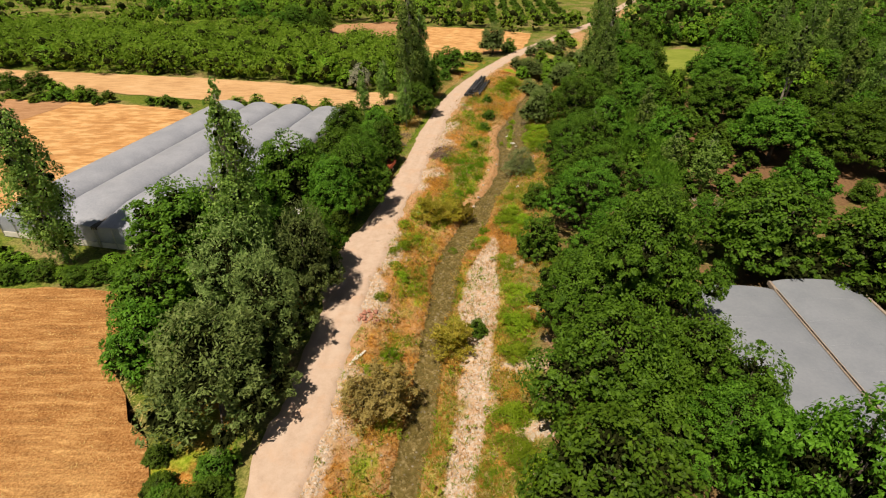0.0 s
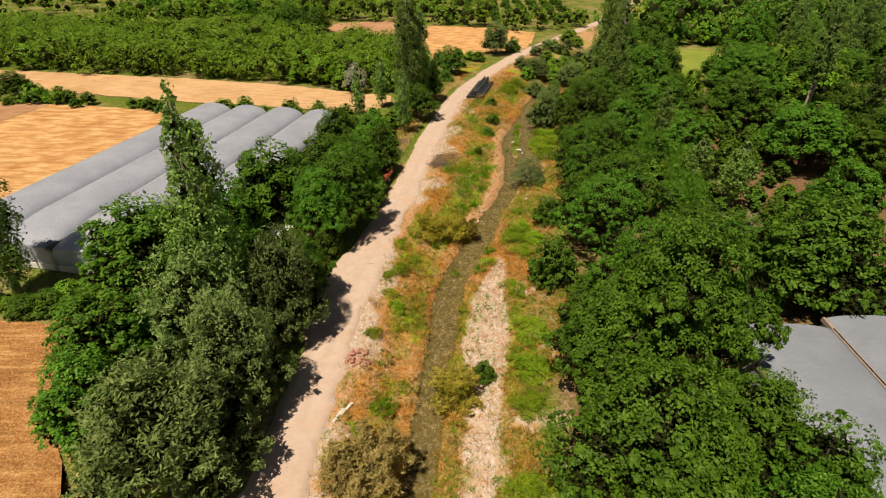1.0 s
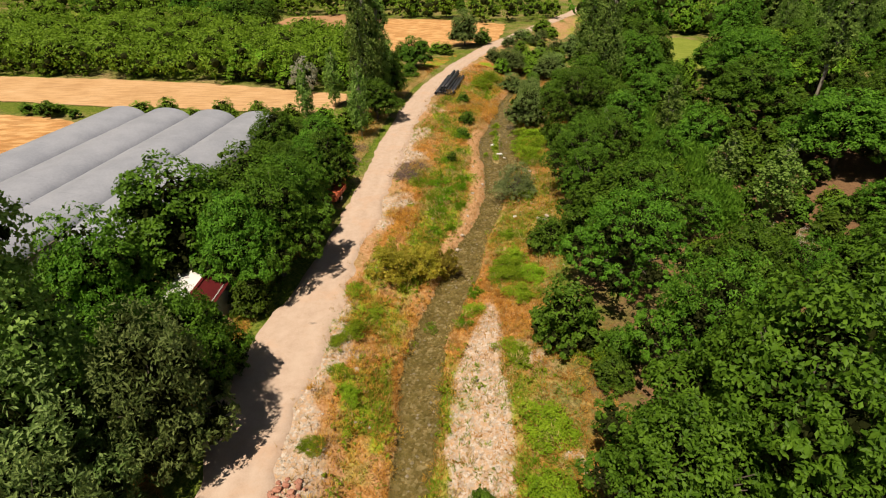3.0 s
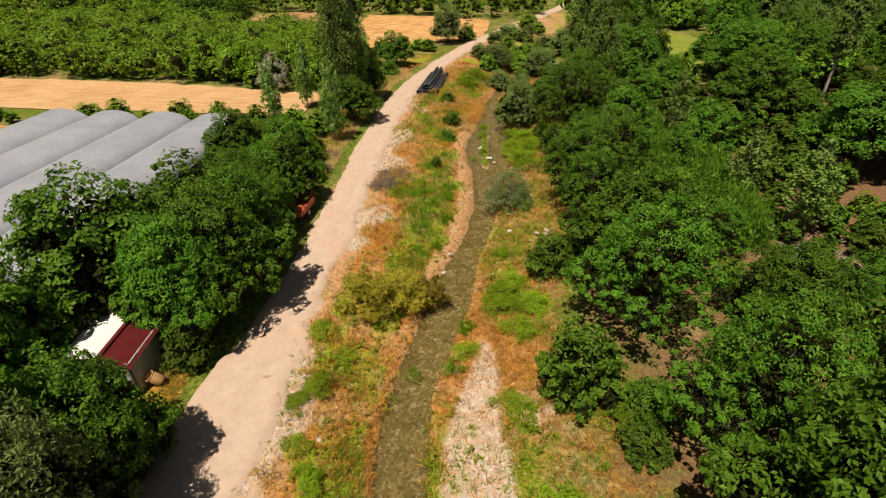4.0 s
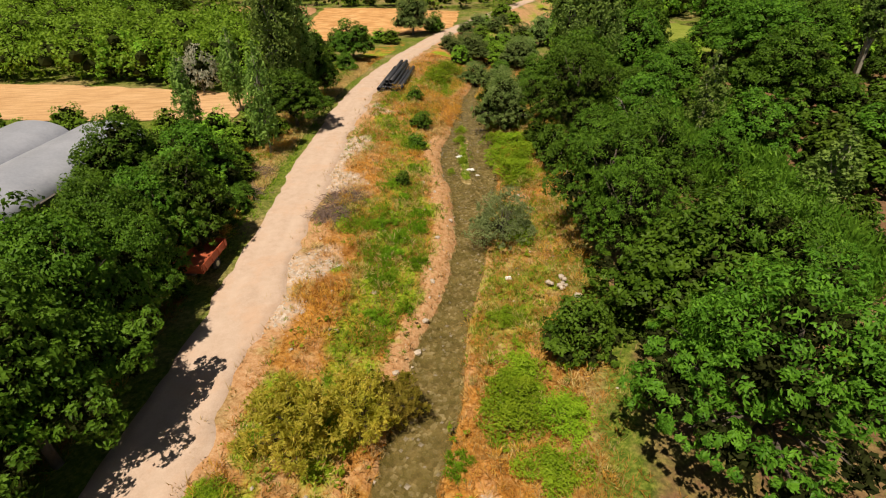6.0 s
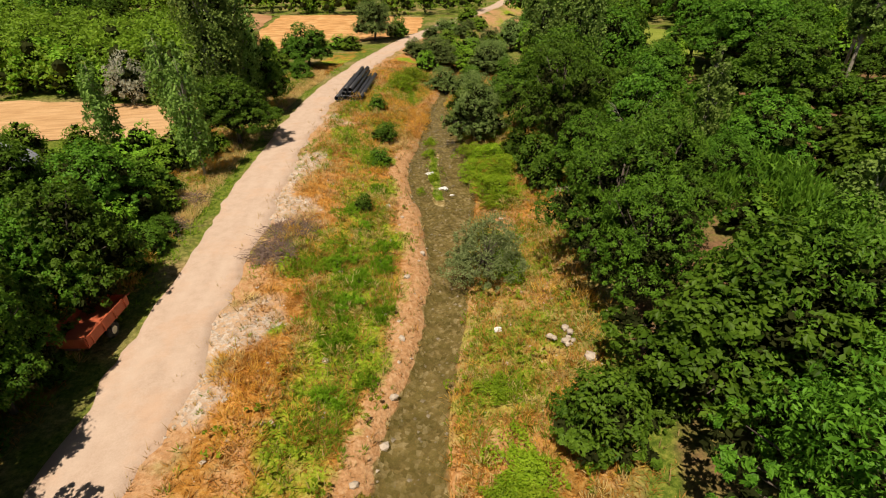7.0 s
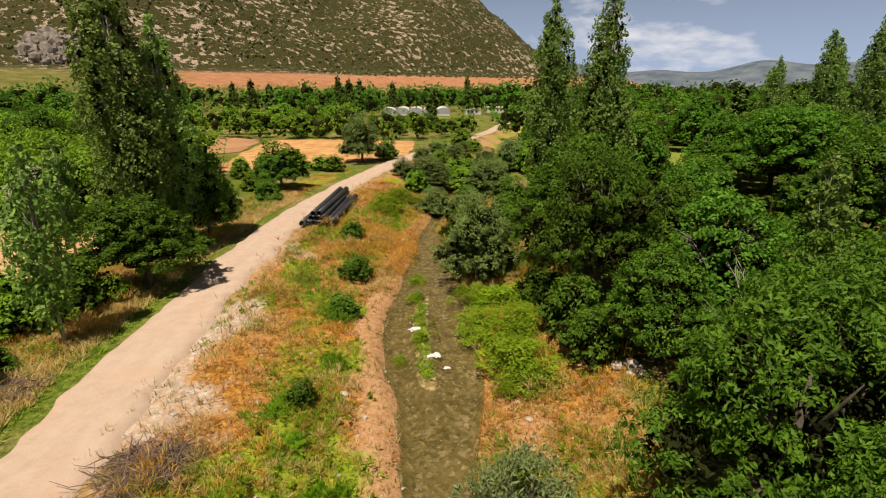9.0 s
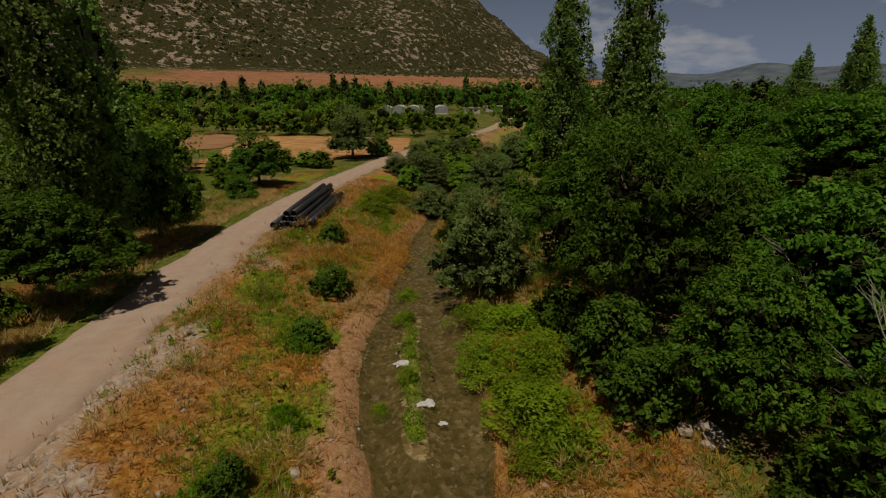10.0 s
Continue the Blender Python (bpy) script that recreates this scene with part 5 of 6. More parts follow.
def dry_clumps(name, leaf, count, seed, key, label, tall):
    """Taller tufted weeds, gone dry, in spiky clumps over the banks."""
    rng = np.random.default_rng(seed)
    x, y = rng.uniform(-12, 28, 60000), rng.uniform(14, 132, 60000)
    zs = zones(x, y)
    patch = step(0.46, 0.60, fbm(x, y, 5.0, seed + 200))
    ok = np.flatnonzero((rng.random(len(x)) < 0.9 * np.clip(zs[key], 0, 1) * patch) & (zs["bed"] < 0.5) & (zs["gravel"] < 0.55) & (zs["soil"] < 0.8))[:count]
    lobes = []
    for i in ok:
        r = rng.uniform(0.22, 0.6)
        lobes.append((x[i], y[i], float(height(x[i], y[i])) + r * 0.15, r, r, r * rng.uniform(*tall)))
    v, f = join([leaves(rng, lobes[k:k + 200], 200 * 46, 0.34, 0.10, 12, 1.1, 0.8, radial=0.8, flat=1.0) for k in range(0, len(lobes), 200)])
    tagged(new(name, mesh_of(name, v, f, LEAF[leaf])), label, "weeds", kind="stuff")


def weed_clumps():
    """Low broad-leaved weeds in green clumps."""
    rng = np.random.default_rng(31)
    x, y = rng.uniform(-12, 30, 30000), rng.uniform(14, 135, 30000)
    zs = zones(x, y)
    ok = np.flatnonzero((rng.random(len(x)) < 0.35 * np.clip(zs["green"], 0, 1) + 0.06 * np.clip(zs["dry"], 0, 1)) & (zs["bed"] < 0.5) & (zs["gravel"] < 0.7))[:650]
    lobes = []
    for i in ok:
        s = rng.uniform(0.2, 0.7)
        lobes.append((x[i], y[i], float(height(x[i], y[i])) + s * 0.2, s, s, s * rng.uniform(0.6, 1.1)))
    v, f = leaves(rng, lobes, 24000, 0.17, 0.55, 10, 0.5, 0.6)
    tagged(new("weed_clumps", mesh_of("weed_clumps", v, f, LEAF["nettle"])), "low broad-leaved green weeds on the banks", "weeds", kind="stuff")


def pebbles():
    rng = np.random.default_rng(41)
    x, y = rng.uniform(-13, 24, 90000), rng.uniform(12, 125, 90000)
    zs = zones(x, y)
    ok = np.flatnonzero(rng.random(len(x)) < 0.55 * (zs["gravel"] > 0.45) + 0.03 * zs["soil"] + 0.10 * zs["bed"])[:6500]
    v0, f0 = np.array(((1, 0, 0), (-1, 0, 0), (0, 1, 0), (0, -1, 0), (0, 0, 1), (0, 0, -1)), float), np.array(((0, 2, 4), (2, 1, 4), (1, 3, 4), (3, 0, 4), (2, 0, 5), (1, 2, 5), (3, 1, 5), (0, 3, 5)))
    r = 0.03 + 0.12 * rng.random(len(ok)) ** 3
    v = v0[None] * (1 + rng.uniform(-0.35, 0.35, (len(ok), 6, 1))) * r[:, None, None] * np.array((1, 1, 0.6)) + np.column_stack([x[ok], y[ok], height(x[ok], y[ok]) + r * 0.2])[:, None]
    f = (f0[None] + 6 * np.arange(len(ok))[:, None, None]).reshape(-1, 3)
    tagged(new("pebbles", mesh_of("pebbles", v.reshape(-1, 3), f, STONE)), "pale pebbles and stones on the gravel bars", "pebbles", kind="stuff")


tufts("verge_straw", 7000, lambda x, y: 0.8 * step(-3.0, -3.6, x - road_mid(y)) * step(-9.5, -7.0, x - road_mid(y)) * (0.2 + fbm(x, y, 5, 77)), (-16, 4, 84, 135), 6, (0.2, 0.55), 0.03, LEAF["straw"], 6, "long pale straw grass on the road verge", 1.0)
tufts("verge_grass", 4200, lambda x, y: 0.8 * step(0.42, 0.58, fbm(x, y, 6, 178)) * step(-2.2, -2.6, x - road_mid(y)) * step(-4.6, -3.6, x - road_mid(y)) * fbm(x, y, 4, 78), (-16, 8, 20, 140), 7, (0.15, 0.4), 0.035, LEAF["grass"], 7, "short green grass along the road edge", 1.0)
tufts("edge_grass", 3600, lambda x, y: 0.9 * step(1.7, 2.2, x - road_mid(y)) * step(3.4, 2.7, x - road_mid(y)) * step(0.48, 0.62, fbm(x, y, 4.5, 79)), (-16, 14, 14, 140), 7, (0.10, 0.3), 0.03, LEAF["grass"], 8, "short olive grass along the gravel road edge", 1.1)
weed_clumps(), pebbles()
dry_clumps("rusty_weeds", "drygrass", 1100, 61, "dry", "clumps of tall rust-brown dry weeds on the banks", (0.8, 1.5))
dry_clumps("straw_weeds", "straw", 500, 62, "dry", "clumps of pale straw-coloured weeds on the banks", (0.8, 1.4))
dry_clumps("lush_weeds", "lush", 500, 63, "green", "clumps of fresh upright green grass on the banks", (0.7, 1.2))


# ---------------------------------------------------------------- greenhouses
STEEL = plain_material("galvanised_steel", (0.42, 0.42, 0.42), (0.60, 0.60, 0.60), 3.0, 0.45, 0.1, 0.8)
DARK_GUTTER = plain_material("dirty_gutter", (0.06, 0.055, 0.05), (0.17, 0.15, 0.13), 2.0, 0.9, 0.3)
WHITE_BASE = plain_material("whitewashed_base", (0.60, 0.58, 0.54), (0.80, 0.78, 0.74), 1.2, 0.9, 0.3)
DUSTY = plain_material("dusty_gutter", (0.26, 0.21, 0.17), (0.42, 0.35, 0.29), 2.0, 0.9, 0.3)
TIMBER = plain_material("weathered_timber", (0.20, 0.12, 0.07), (0.40, 0.27, 0.17), 3.0, 0.9, 0.5)


def build_tunnel(x, y, turn, width, length, eave, ridge, group, label, film=FILM, hip=0.0, seam=0.26, gutter=DARK_GUTTER, sides=(-1, 1)):
    """One arched tunnel: its axis runs along +y from the near end at (x, y)."""
    t = thing("greenhouse_tunnel", pose(x, y, 0, 0, 0, turn), label, "greenhouse", group)
    steps, arc = int(length / 1.5), 14
    prof = [(-width / 2 * math.cos(math.pi * k / arc), eave + (ridge - eave) * math.sin(math.pi * k / arc) ** 0.85) for k in range(arc + 1)]
    rng = np.random.default_rng(int(abs(x) * 10))
    vs, fs = [], []
    for j in range(steps + 1):
        sag = -0.008 if j % 2 else 0.0
        for k, (px, pz) in enumerate(prof):
            low_end = min(1.0, 0.06 + length * j / steps / hip) if hip else 1.0      # the near end slopes down to a straight edge
            pz = eave + (pz - eave) * low_end ** 0.6
            vs.append((px, length * j / steps, pz + (sag if 0 < k < arc else 0) + rng.uniform(-0.015, 0.015)))
    n = arc + 1
    for j in range(steps):
        for k in range(arc):
            fs.append([j * n + k, j * n + k + 1, (j + 1) * n + k + 1, (j + 1) * n + k])
    piece("film", mesh_of("film", vs, fs, film, True), t, label="milky grey plastic film")
    for y0 in (0.0, length):
        wall = [(px, y0, eave + (pz - eave) * (0.185 if hip and not y0 else 1.0)) for px, pz in prof] + [(width / 2, y0, 0.75), (-width / 2, y0, 0.75)]
        piece("end_wall", mesh_of("end_wall", wall, [list(range(len(wall)))], FILM), t)
        piece("base_wall", mesh_of("base_wall", *box(-width / 2 + 0.02, y0 - 0.08, 0, width / 2 - 0.02, y0 + 0.08, 0.7, 0.02), WHITE_BASE), t, label="low whitewashed base wall")
        for px in (-width / 2 + 0.1, -width / 6, width / 6, width / 2 - 0.1):
            piece("post", mesh_of("post", *tube([(px, y0 - 0.1, 0), (px, y0 - 0.1, eave + 0.1)], [0.05, 0.05], 6), STEEL), t)
    hoop = mesh_of("hoop", *tube([(px, 0, pz + 0.004) for px, pz in prof], [0.006] * n, 5), FILM, True)
    for j in range(4 if hip else 0, steps + 1, 2):
        piece("hoop", hoop, t, pose(0, length * j / steps, 0))
    for s in sides:
        piece("gutter", mesh_of("gutter", *box(s * width / 2 - seam, -0.1, eave - 0.12, s * width / 2 + seam, length + 0.1, eave + 0.30, 0.02), gutter), t)
    for s in (-1, 1):
        piece("side_film", mesh_of("side_film", *box(s * width / 2 - 0.03, 0.1, 0.55, s * width / 2 + 0.03, length - 0.1, eave - 0.13, 0.01), FILM), t)
    return t


for k in range(4):
    short = 12.5 if k == 3 else 0.0
    build_tunnel(-50.0 + 6.7 * k + 0.196 * short, 52.0 - 1.33 * k + 0.98 * short, -11.3, 6.75, 45.5 - short, 2.5, 4.3, "tunnels beside the corn field", "arched greenhouse tunnel of milky grey plastic film", hip=5.0, seam=0.36 if k == 1 else 0.16, sides=(1,))
for k in range(2):
    build_tunnel(25.6 + 7.9 * k, 6.0, -3.0, 7.8, 32.0 + k, 2.6, 3.3, "tunnels among the walnut trees", "arched greenhouse tunnel of grey film in a walnut wood", OLD_FILM, 0.0, 0.13, DUSTY)
for k in range(5):
    build_tunnel(47.0 + 7.4 * k, 356.0 - 2.6 * k, -12, 7.2, 26, 2.2, 4.4, "far tunnels beside the road", "distant white greenhouse tunnel beside the road", WHITE_BASE)
tagged(piece("timber_kerb", mesh_of("timber_kerb", *box(21.9, 8, -0.2, 22.2, 37, 0.35, 0.03), TIMBER)), "weathered timber board along the greenhouse side", "board")


# ---------------------------------------------------------------- pipe stack
PIPE = plain_material("black_plastic_pipe", (0.022, 0.024, 0.030), (0.055, 0.058, 0.068), 2.0, 0.42, 0.1, spec=0.5)


def pipe_mesh(r, length):
    n, vs, fs = 20, [], []
    ring = [(r, 0.0), (r, length), (r * 0.88, length), (r * 0.88, 0.0)]
    for rr, yy in ring:
        vs += [(rr * math.cos(math.tau * k / n), yy, rr * math.sin(math.tau * k / n)) for k in range(n)]
    for a in range(4):
        b = (a + 1) % 4
        fs += [[a * n + k, a * n + (k + 1) % n, b * n + (k + 1) % n, b * n + k] for k in range(n)]
    return mesh_of("pipe", vs, fs, PIPE, True)


pipe_data, PR = pipe_mesh(0.28, 13.6), 0.28
pipe_rng = random.Random(3)
for layer, offsets in ((0, (0, 0.58, 1.16, 1.74, 2.32, 2.92)), (1, (0.87, 1.45, 2.03)), (2, (1.16, 1.74))):
    for o in offsets:
        slip = pipe_rng.uniform(-0.3, 0.3)
        x, y = 5.1 + o * 0.965, 115.3 - o * 0.25
        at = pose(x + 0.3 * slip, y + slip, 0.06 + PR + layer * PR * 1.74 + 0.02, 0, 0, -14.5 + pipe_rng.uniform(-0.5, 0.5))
        tagged(piece("pipe", pipe_data, at=at), "long black plastic pipe stacked beside the dirt road", "pipe", "stacked pipes")


# ---------------------------------------------------------------- hut, barrel, trailer
RED_TIN = plain_material("dark_red_roof_sheet", (0.085, 0.006, 0.009), (0.15, 0.012, 0.014), 1.5, 0.75, 0.2)
WHITE_TIN = plain_material("white_roof_sheet", (0.66, 0.66, 0.66), (0.82, 0.82, 0.82), 1.5, 0.55, 0.2)
PLASTER = plain_material("grey_plaster", (0.30, 0.30, 0.29), (0.46, 0.46, 0.45), 1.5, 0.9, 0.4)
TAN = plain_material("tan_plastic", (0.50, 0.28, 0.13), (0.66, 0.40, 0.20), 3.0, 0.6, 0.2)
TRAILER_RED = plain_material("faded_red_paint", (0.34, 0.07, 0.03), (0.52, 0.14, 0.07), 2.0, 0.6, 0.3)
RUBBER = plain_material("black_rubber", (0.02, 0.02, 0.02), (0.05, 0.05, 0.05), 4.0, 0.8, 0.3)


def corrugated(width, length, ridges, depth, thick=0.03):
    """A ribbed sheet in the xy plane, ribs along x."""
    n, vs, fs = ridges * 4, [], []
    for zz in (0, -thick):
        for j in range(n + 1):
            z = zz + depth * math.sin(math.tau * j / 4)
            vs += [(0, length * j / n, z), (width, length * j / n, z)]
    m = 2 * (n + 1)
    for j in range(n):
        a = 2 * j
        fs += [[a, a + 1, a + 3, a + 2], [m + a, m + a + 2, m + a + 3, m + a + 1]]
    for i in (0, 1):
        fs += [[2 * j + i, 2 * j + 2 + i, m + 2 * j + 2 + i, m + 2 * j + i] for j in range(n)]
    fs += [[0, 1, m + 1, m], [2 * n, 2 * n + 1, m + 2 * n + 1, m + 2 * n]]
    return vs, fs


def build_hut():
    h = thing("hut", pose(-16.2, 51.0, 0, 0, 0, -6), "small grey hut with a red and white tin roof", "hut")
    w, d, e, r = 2.5, 4.0, 2.3, 3.05
    for s in (-1, 1):
        piece("side_wall", mesh_of("side_wall", *box(s * w / 2 - 0.08, 0.08, -0.1, s * w / 2 + 0.08, d - 0.08, e, 0.015), PLASTER), h)
    for y0 in (0.0, d):
        gable = [(-w / 2, -0.08, -0.1), (w / 2, -0.08, -0.1), (w / 2, -0.08, e), (0, -0.08, r - 0.06), (-w / 2, -0.08, e)]
        vs = [(a, b + y0, c) for a, b, c in gable] + [(a, b + 0.16 + y0, c) for a, b, c in gable]
        fs = [[0, 1, 2, 3, 4], [9, 8, 7, 6, 5]] + [[k, (k + 1) % 5 + 0, (k + 1) % 5 + 5, k + 5] for k in range(5)]
        piece("gable_wall", mesh_of("gable_wall", vs, fs, PLASTER), h)
    slope = math.degrees(math.atan2(r - e, w / 2))
    run = math.hypot(r - e, w / 2) + 0.3
    piece("roof_sheet", mesh_of("roof_sheet", *corrugated(run, d + 0.5, 30, 0.008), RED_TIN), h, pose(0, -0.25, r, 0, slope, 0), "dark red ribbed roof sheet")
    piece("roof_sheet", mesh_of("roof_sheet", *corrugated(2.4, d + 0.5, 30, 0.008), WHITE_TIN), h, pose(0, d + 0.25, r + 0.004, 0, 6, 180), "white ribbed roof sheet")
    for y0 in (0.1, d - 0.1):
        piece("post", mesh_of("post", *tube([(-2.2, y0, -0.1), (-2.2, y0, r - 0.29)], [0.06, 0.05], 7), TIMBER), h, label="thin timber roof post")
    piece("ridge_cap", mesh_of("ridge_cap", *box(-0.12, -0.27, r - 0.01, 0.12, d + 0.27, r + 0.05, 0.02), RED_TIN), h)
    piece("corner_post", mesh_of("corner_post", *box(w / 2 - 0.02, -0.14, -0.1, w / 2 + 0.1, -0.02, e, 0.01), DARK_GUTTER), h)


def build_barrel():
    b = thing("barrel", pose(-13.75, 51.6, 0, 12, -38, 0), "tan open plastic barrel beside the hut", "barrel")
    prof = ((0.30, 0.0), (0.33, 0.08), (0.345, 0.4), (0.33, 0.78), (0.31, 0.82), (0.28, 0.80), (0.28, 0.1))
    n, vs, fs = 20, [], []
    for r, z in prof:
        vs += [(r * math.cos(math.tau * k / n), r * math.sin(math.tau * k / n), z + 0.25) for k in range(n)]
    for a in range(len(prof) - 1):
        fs += [[a * n + k, a * n + (k + 1) % n, (a + 1) * n + (k + 1) % n, (a + 1) * n + k] for k in range(n)]
    fs += [list(range(n))[::-1], [(len(prof) - 1) * n + k for k in range(n)]]
    piece("body", mesh_of("body", vs, fs, TAN, True), b)
    ring = [(0.335 * math.cos(math.tau * k / n), 0.335 * math.sin(math.tau * k / n), 1.06) for k in range(n + 1)]
    piece("rim", mesh_of("rim", *tube(ring, [0.025] * (n + 1), 6), TAN, True), b)


def build_trailer():
    t = thing("farm_trailer", pose(-9.0, 70.6, 0, 0, 0, -13), "faded red farm trailer parked under roadside trees", "trailer")
    w, d = 1.9, 3.4
    piece("bed", mesh_of("bed", *box(-w / 2, 0, 0.85, w / 2, d, 0.97, 0.02), TRAILER_RED), t)
    for s in (-1, 1):
        piece("side_board", mesh_of("side_board", *box(s * w / 2 - 0.03, 0.03, 0.975, s * w / 2 + 0.03, d - 0.03, 1.45, 0.012), TRAILER_RED), t)
        for k in range(4):
            piece("stake", mesh_of("stake", *box(s * (w / 2 + 0.06) - 0.03, 0.3 + k * 0.9, 0.9, s * (w / 2 + 0.06) + 0.03, 0.38 + k * 0.9, 1.5, 0.01), TRAILER_RED), t)
        wheel = piece("wheel", mesh_of("wheel", *tube([(s * 0.66, d * 0.55, 0.42), (s * 0.9, d * 0.55, 0.42)], [0.2, 0.2], 14), STEEL), t, label="steel wheel")
        ring = [(s * 0.78, d * 0.55 + 0.32 * math.cos(math.tau * k / 18), 0.44 + 0.32 * math.sin(math.tau * k / 18)) for k in range(19)]
        piece("tyre", mesh_of("tyre", *tube(ring, [0.13] * 19, 8), RUBBER, True), wheel)
    for y0 in (0.0, d):
        piece("end_board", mesh_of("end_board", *box(-w / 2 + 0.04, y0 - 0.03, 0.975, w / 2 - 0.04, y0 + 0.03, 1.42, 0.012), TRAILER_RED), t)
    piece("chassis", mesh_of("chassis", *box(-0.35, 0.1, 0.62, 0.35, d - 0.1, 0.85, 0.02), DARK_GUTTER), t)
    piece("drawbar", mesh_of("drawbar", *tube([(0, d - 0.1, 0.7), (0, d + 1.5, 0.45)], [0.06, 0.05], 8), TRAILER_RED), t)


build_hut(), build_barrel(), build_trailer()


# ---------------------------------------------------------------- brushwood, rubble, litter
def brush_pile(x, y, r, tall, count, seed, label, material=TWIG):
    rng = np.random.default_rng(seed)
    z = float(height(np.array(x), np.array(y)))
    parts = []
    for _ in range(count):
        a, d = rng.uniform(0, math.tau), r * math.sqrt(rng.random()) * 0.8
        p = np.array((d * math.cos(a), d * math.sin(a), rng.uniform(0.02, tall) * (1 - (d / r) ** 2 * 0.8)))
        b, ln = rng.uniform(0, math.tau), rng.uniform(0.4, 1.3)
        q = p + np.array((math.cos(b), math.sin(b), rng.uniform(-0.15, 0.4))) * ln
        mid = (p + q) / 2 + rng.normal(size=3) * 0.12
        for c in (p, mid, q):
            c[2] = max(c[2], 0.02)
        k = rng.uniform(0.008, 0.026)
        parts.append(tube([p, mid, q], [k, k * 0.8, k * 0.4], 4))
    v, f = join(parts)
    tagged(piece("brush_pile", mesh_of("brush_pile", v, f, material), at=pose(x, y, z)), label, "brush pile", kind="stuff")


brush_pile(0.2, 81.4, 1.9, 0.34, 420, 1, "heap of dead brushwood beside the road")
brush_pile(-0.7, 78.6, 1.7, 0.32, 340, 2, "heap of dead brushwood beside the road")
brush_pile(-7.6, 83.4, 1.6, 0.8, 110, 3, "heap of dead grey branches at the road edge")
brush_pile(-6.9, 88.0, 1.3, 0.7, 80, 4, "heap of reddish dead branches at the road edge")
brush_pile(36.0, 61.0, 3.8, 0.6, 260, 5, "wide heap of pale cut branches in the clearing", plain_material("pale_cut_branch", (0.36, 0.32, 0.26), (0.58, 0.54, 0.46), 4.0, 0.95, 0.4))
brush_pile(-2.2, 113.0, 1.6, 0.35, 60, 6, "low heap of reddish twigs beside the road")

REDDISH = plain_material("red_broken_brick", (0.30, 0.11, 0.07), (0.55, 0.30, 0.22), 3.0, 0.9, 0.5)
PLASTIC = plain_material("crumpled_white_plastic", (0.66, 0.67, 0.68), (0.84, 0.84, 0.84), 4.0, 0.5, 0.4)


def rubble_heap(x, y, r, count, seed, label, material, size):
    rng = np.random.default_rng(seed)
    z = float(height(np.array(x), np.array(y)))
    parts = []
    for _ in range(count):
        a, d = rng.uniform(0, math.tau), r * math.sqrt(rng.random())
        v, f = rough_stone(rng, rng.uniform(*size))
        parts.append((v + np.array((d * math.cos(a), d * math.sin(a), 0.05 + 0.3 * (1 - d / r))), f))
    v, f = join(parts)
    tagged(piece("rubble_heap", mesh_of("rubble_heap", v, f, material), at=pose(x, y, z)), label, "rubble", kind="stuff")


rubble_heap(-7.1, 37.4, 1.1, 46, 1, "heap of broken reddish rubble on the bank", REDDISH, (0.08, 0.22))
rubble_heap(14.4, 67.6, 1.1, 9, 2, "pale broken stones under the trees", STONE, (0.08, 0.26))
rubble_heap(21.5, 83.5, 0.7, 16, 3, "pale broken stones at the wood edge", STONE, (0.12, 0.35))

for x, y, a in ((-7.7, 31.6, 70), (-7.2, 32.2, 62)):
    tagged(piece("board", mesh_of("board", *box(-0.7, -0.11, 0, 0.7, 0.11, 0.05, 0.008), WHITE_BASE), at=pose(x, y, float(height(np.array(x), np.array(y))) + 0.06, 0, 4, a)), "pale weathered board lying on the bank", "board", "loose boards")

stone_rng = np.random.default_rng(77)
for x, y, r in ((7.6, 86.3, 0.28), (8.4, 84.4, 0.2), (3.0, 62.5, 0.22), (9.0, 79.2, 0.22), (5.2, 66.8, 0.22), (6.2, 70.5, 0.2), (13.2, 63.6, 0.26), (14.6, 65.8, 0.34), (2.2, 69.0, 0.2), (7.4, 76.2, 0.2),
                (-4.2, 47.0, 0.22), (4.4, 64.4, 0.26), (16.6, 84.8, 0.22), (15.8, 82.5, 0.2)):
    tagged(piece("boulder", mesh_of("boulder", *rough_stone(stone_rng, r), STONE), at=pose(x, y, float(height(np.array(x), np.array(y))) + r * 0.25)), "pale rounded stone lying on the creek bank", "stone", "loose stones")
for x, y, r in ((13.0, 90.1, 0.32), (12.5, 93.7, 0.3), (13.4, 88.6, 0.18), (11.4, 70.0, 0.22)):
    v, f = ICO2
    w = v * (1 + stone_rng.uniform(-0.4, 0.4, (len(v), 1))) * r * np.array((1.2, 0.8, 0.45))
    tagged(piece("plastic_bag", mesh_of("plastic_bag", w, f, PLASTIC), at=pose(x, y, max(float(height(np.array(x), np.array(y))), WATER_Z) + 0.06)), "crumpled white plastic bag stranded in the creek", "bag", "litter")

# ---------------------------------------------------------------- far village and rocks
WALLWHITE = plain_material("white_house_wall", (0.58, 0.56, 0.52), (0.74, 0.72, 0.68), 0.6, 0.9, 0.2)
TILE = plain_material("faded_roof_tile", (0.30, 0.16, 0.11), (0.46, 0.28, 0.20), 0.8, 0.9, 0.4)
DARKGLASS = plain_material("dark_window", (0.03, 0.035, 0.04), (0.07, 0.075, 0.08), 1.0, 0.2, 0.05)


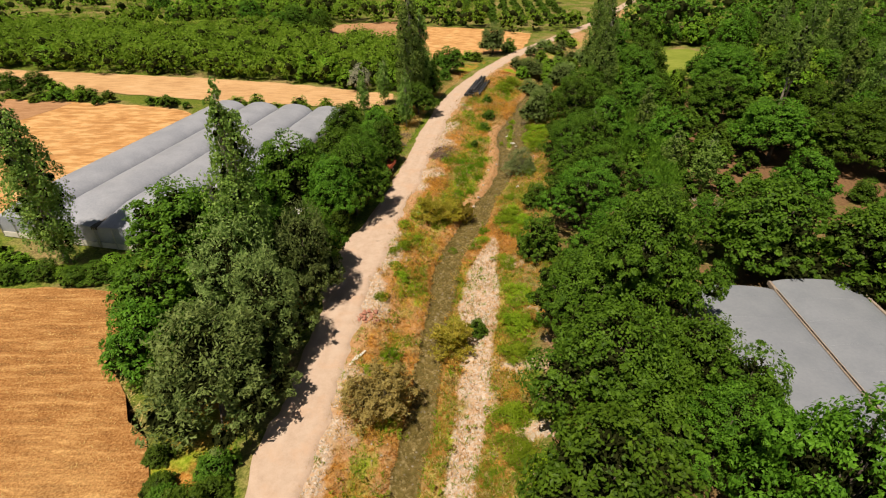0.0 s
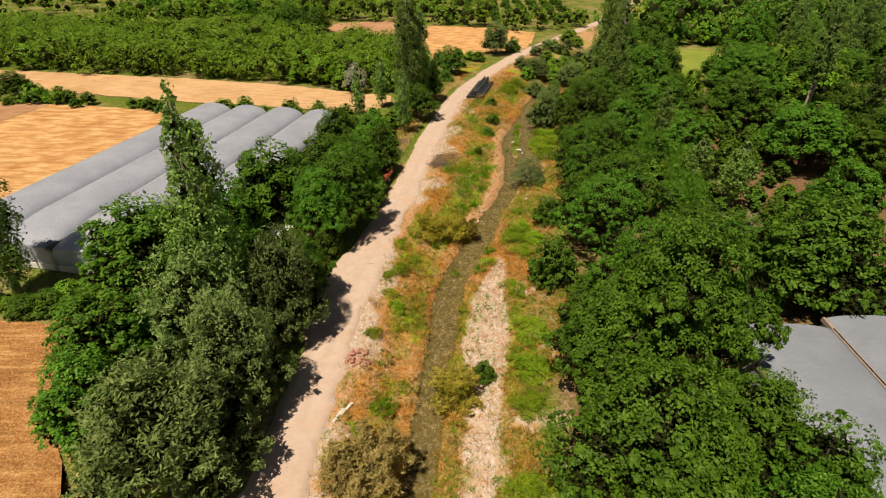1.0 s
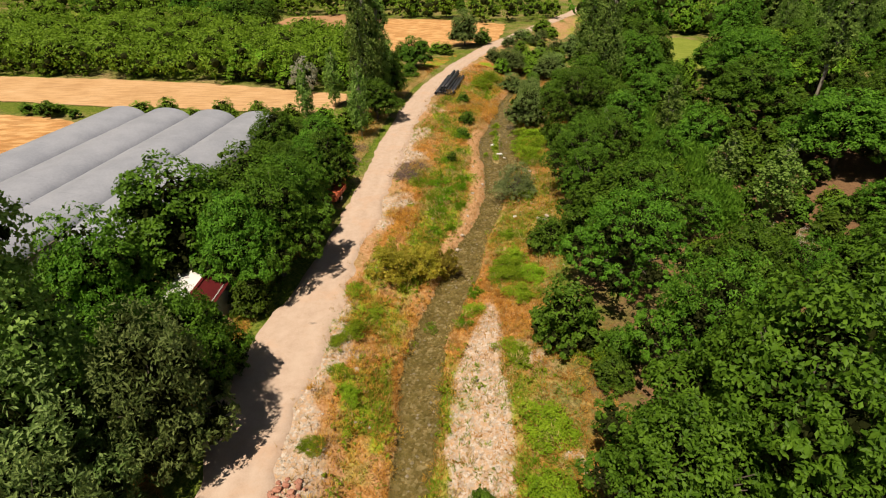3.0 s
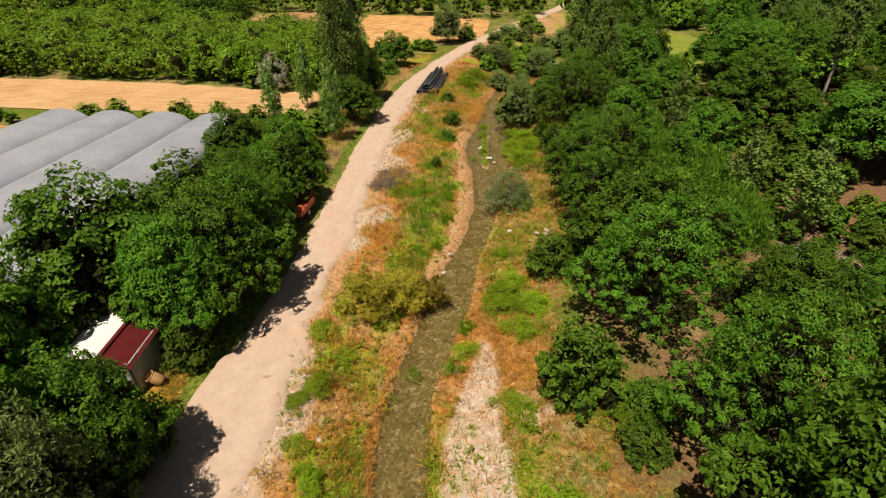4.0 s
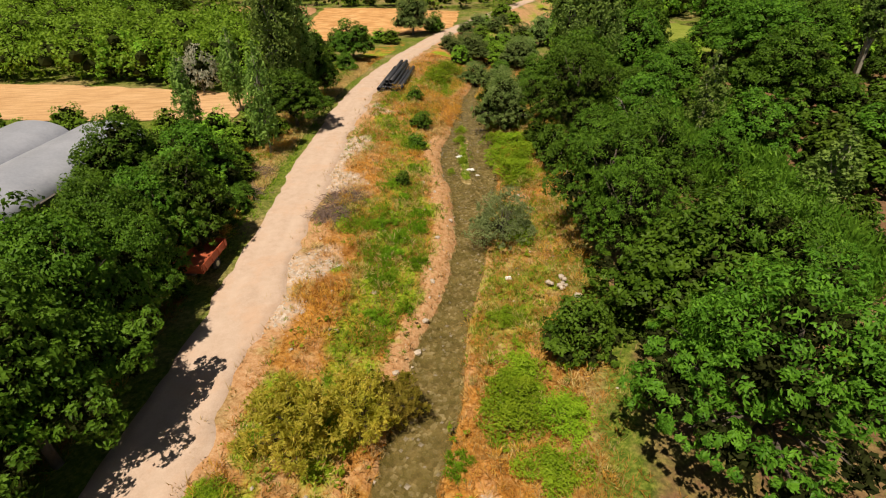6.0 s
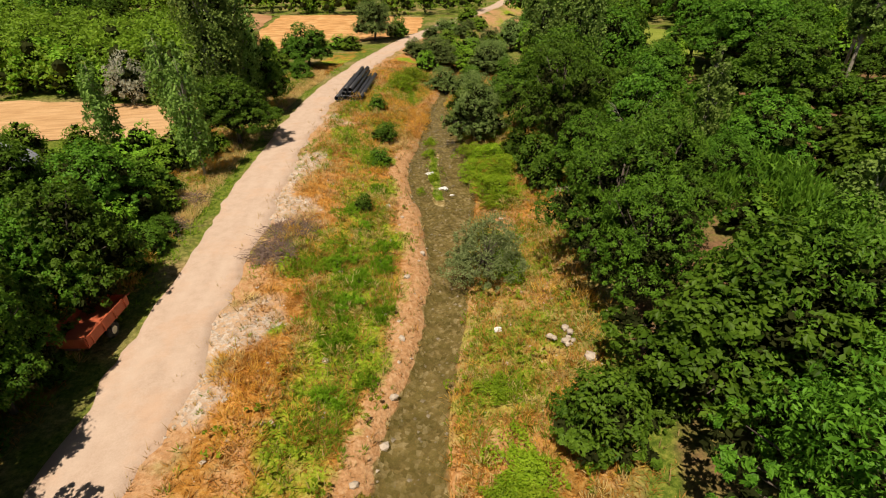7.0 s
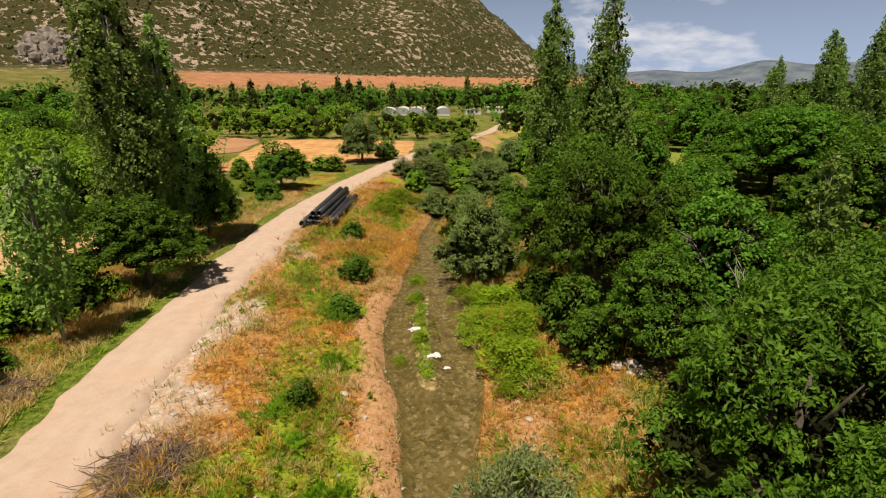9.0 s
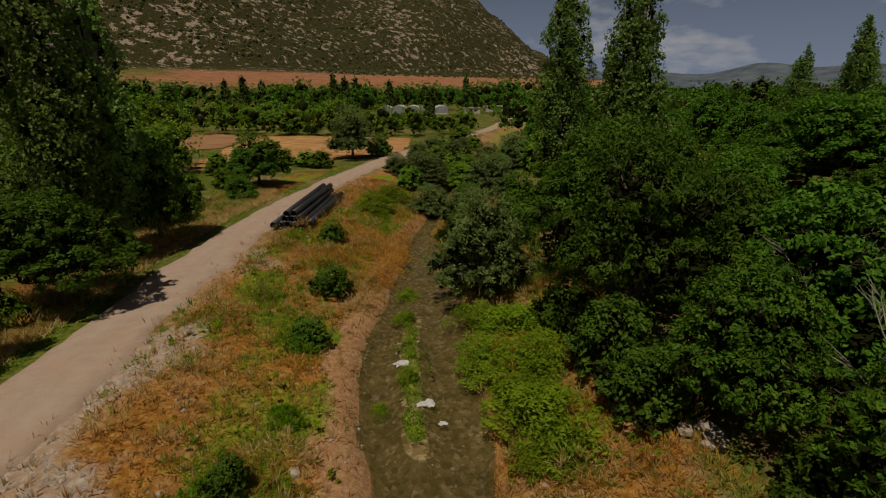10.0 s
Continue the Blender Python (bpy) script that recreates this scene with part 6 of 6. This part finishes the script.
def build_house(x, y, turn, w, d, e, flat=False):
    h = thing("house", pose(x, y, 0, 0, 0, turn), "far white village house among trees", "house", "far village")
    piece("wall", mesh_of("wall", *box(-w / 2, 0, -0.3, w / 2, d, e, 0.05), WALLWHITE), h)
    r = e + (0.4 if flat else w * 0.22)
    vs = [(-w / 2 - 0.4, -0.4, e + 0.01), (w / 2 + 0.4, -0.4, e + 0.01), (w / 2 + 0.4, d + 0.4, e + 0.01), (-w / 2 - 0.4, d + 0.4, e + 0.01), (-w / 4, d / 2, r), (w / 4, d / 2, r)]
    piece("roof", mesh_of("roof", vs, [[0, 1, 5, 4], [1, 2, 5], [2, 3, 4, 5], [3, 0, 4], [3, 2, 1, 0]], WHITE_TIN if flat else TILE), h)
    for k in range(int(w // 2.4)):
        px = -w / 2 + 1.3 + k * 2.4
        piece("window", mesh_of("window", *box(px - 0.5, -0.04, 1.0, px + 0.5, 0.03, 2.2, 0.02), DARKGLASS), h)


for row in ((120, 372, 10, 12, 8, 3.2, True), (96, 352, -8, 9, 7, 3.0, True), (-30, 470, 12, 11, 8, 5.6, False), (30, 520, -6, 26, 9, 3.4, True), (62, 525, 0, 18, 9, 3.2, True), (-66, 505, 8, 10, 8, 3.2, False),
            (150, 470, 5, 14, 9, 3.2, True), (-120, 480, 15, 12, 9, 5.6, False), (95, 505, -12, 12, 8, 3.2, False)):
    build_house(*row)


def build_outcrop():
    rng = np.random.default_rng(55)
    top = thing("rock_outcrop", pose(0, 0, 0), "jagged grey limestone outcrop at the foot of the hill", "rocks")
    for k in range(90):
        f = rng.random()
        az, d = radians(-24.4 + 4.2 * f + rng.normal() * 0.2), 610 + rng.uniform(-14, 26)
        x, y = 7 + d * math.sin(az), 64 + d * math.cos(az)
        s = rng.uniform(1.6, 4.6) * (0.5 + 0.75 * math.sin(math.pi * f ** 0.8))
        v, fc = ICO2
        w = v * (1 + rng.uniform(-0.42, 0.42, (len(v), 1))) * np.array((s * rng.uniform(0.7, 1.4), s, s * rng.uniform(0.9, 1.7)))
        piece("rock", mesh_of("rock", w, fc, ROCK), top, pose(x, y, float(hill_height(np.array(x), np.array(y))) + s * 0.5))


build_outcrop()


def build_dead_tree(x, y, tall, seed):
    """A bare tree: a pale trunk whose limbs fork twice."""
    rng = np.random.default_rng(seed)
    t = thing("dead_tree", pose(x, y, float(height(np.array(x), np.array(y)))), "bare dead tree with pale forked branches in the wood", "tree")
    piece("trunk", mesh_of("trunk", *tube([(0, 0, -0.3), (0.1, 0, tall * 0.4), (0, 0.15, tall * 0.7)], [0.11, 0.085, 0.05], 8), PALE_BARK, True), t)
    for k in range(7):
        a, s = math.tau * k / 7 + rng.uniform(-0.4, 0.4), tall * rng.uniform(0.45, 0.7)
        reach, rise = rng.uniform(1.2, 2.2), rng.uniform(0.7, 1.5)
        knee, tip = (reach * 0.55 * math.cos(a), reach * 0.55 * math.sin(a), s + rise * 0.5), (reach * math.cos(a), reach * math.sin(a), s + rise * 1.3)
        twigs = [tube([(0, 0.1, s), knee, tip], [0.04, 0.026, 0.008], 6)]
        for j in range(7):
            f = rng.uniform(0.3, 1.0)
            root = tuple(p + (q - p) * f for p, q in zip(knee, tip))
            b, out = a + rng.uniform(-1.1, 1.1), rng.uniform(0.35, 0.9)
            twigs.append(tube([root, (root[0] + out * math.cos(b), root[1] + out * math.sin(b), root[2] + rng.uniform(0.1, 0.7))], [0.014, 0.005], 4))
        piece("branch", mesh_of("branch", *join(twigs), PALE_BARK, True), t)


build_dead_tree(27.4, 85.2, 6.6, 1)
build_dead_tree(25.0, 80.6, 5.8, 2)
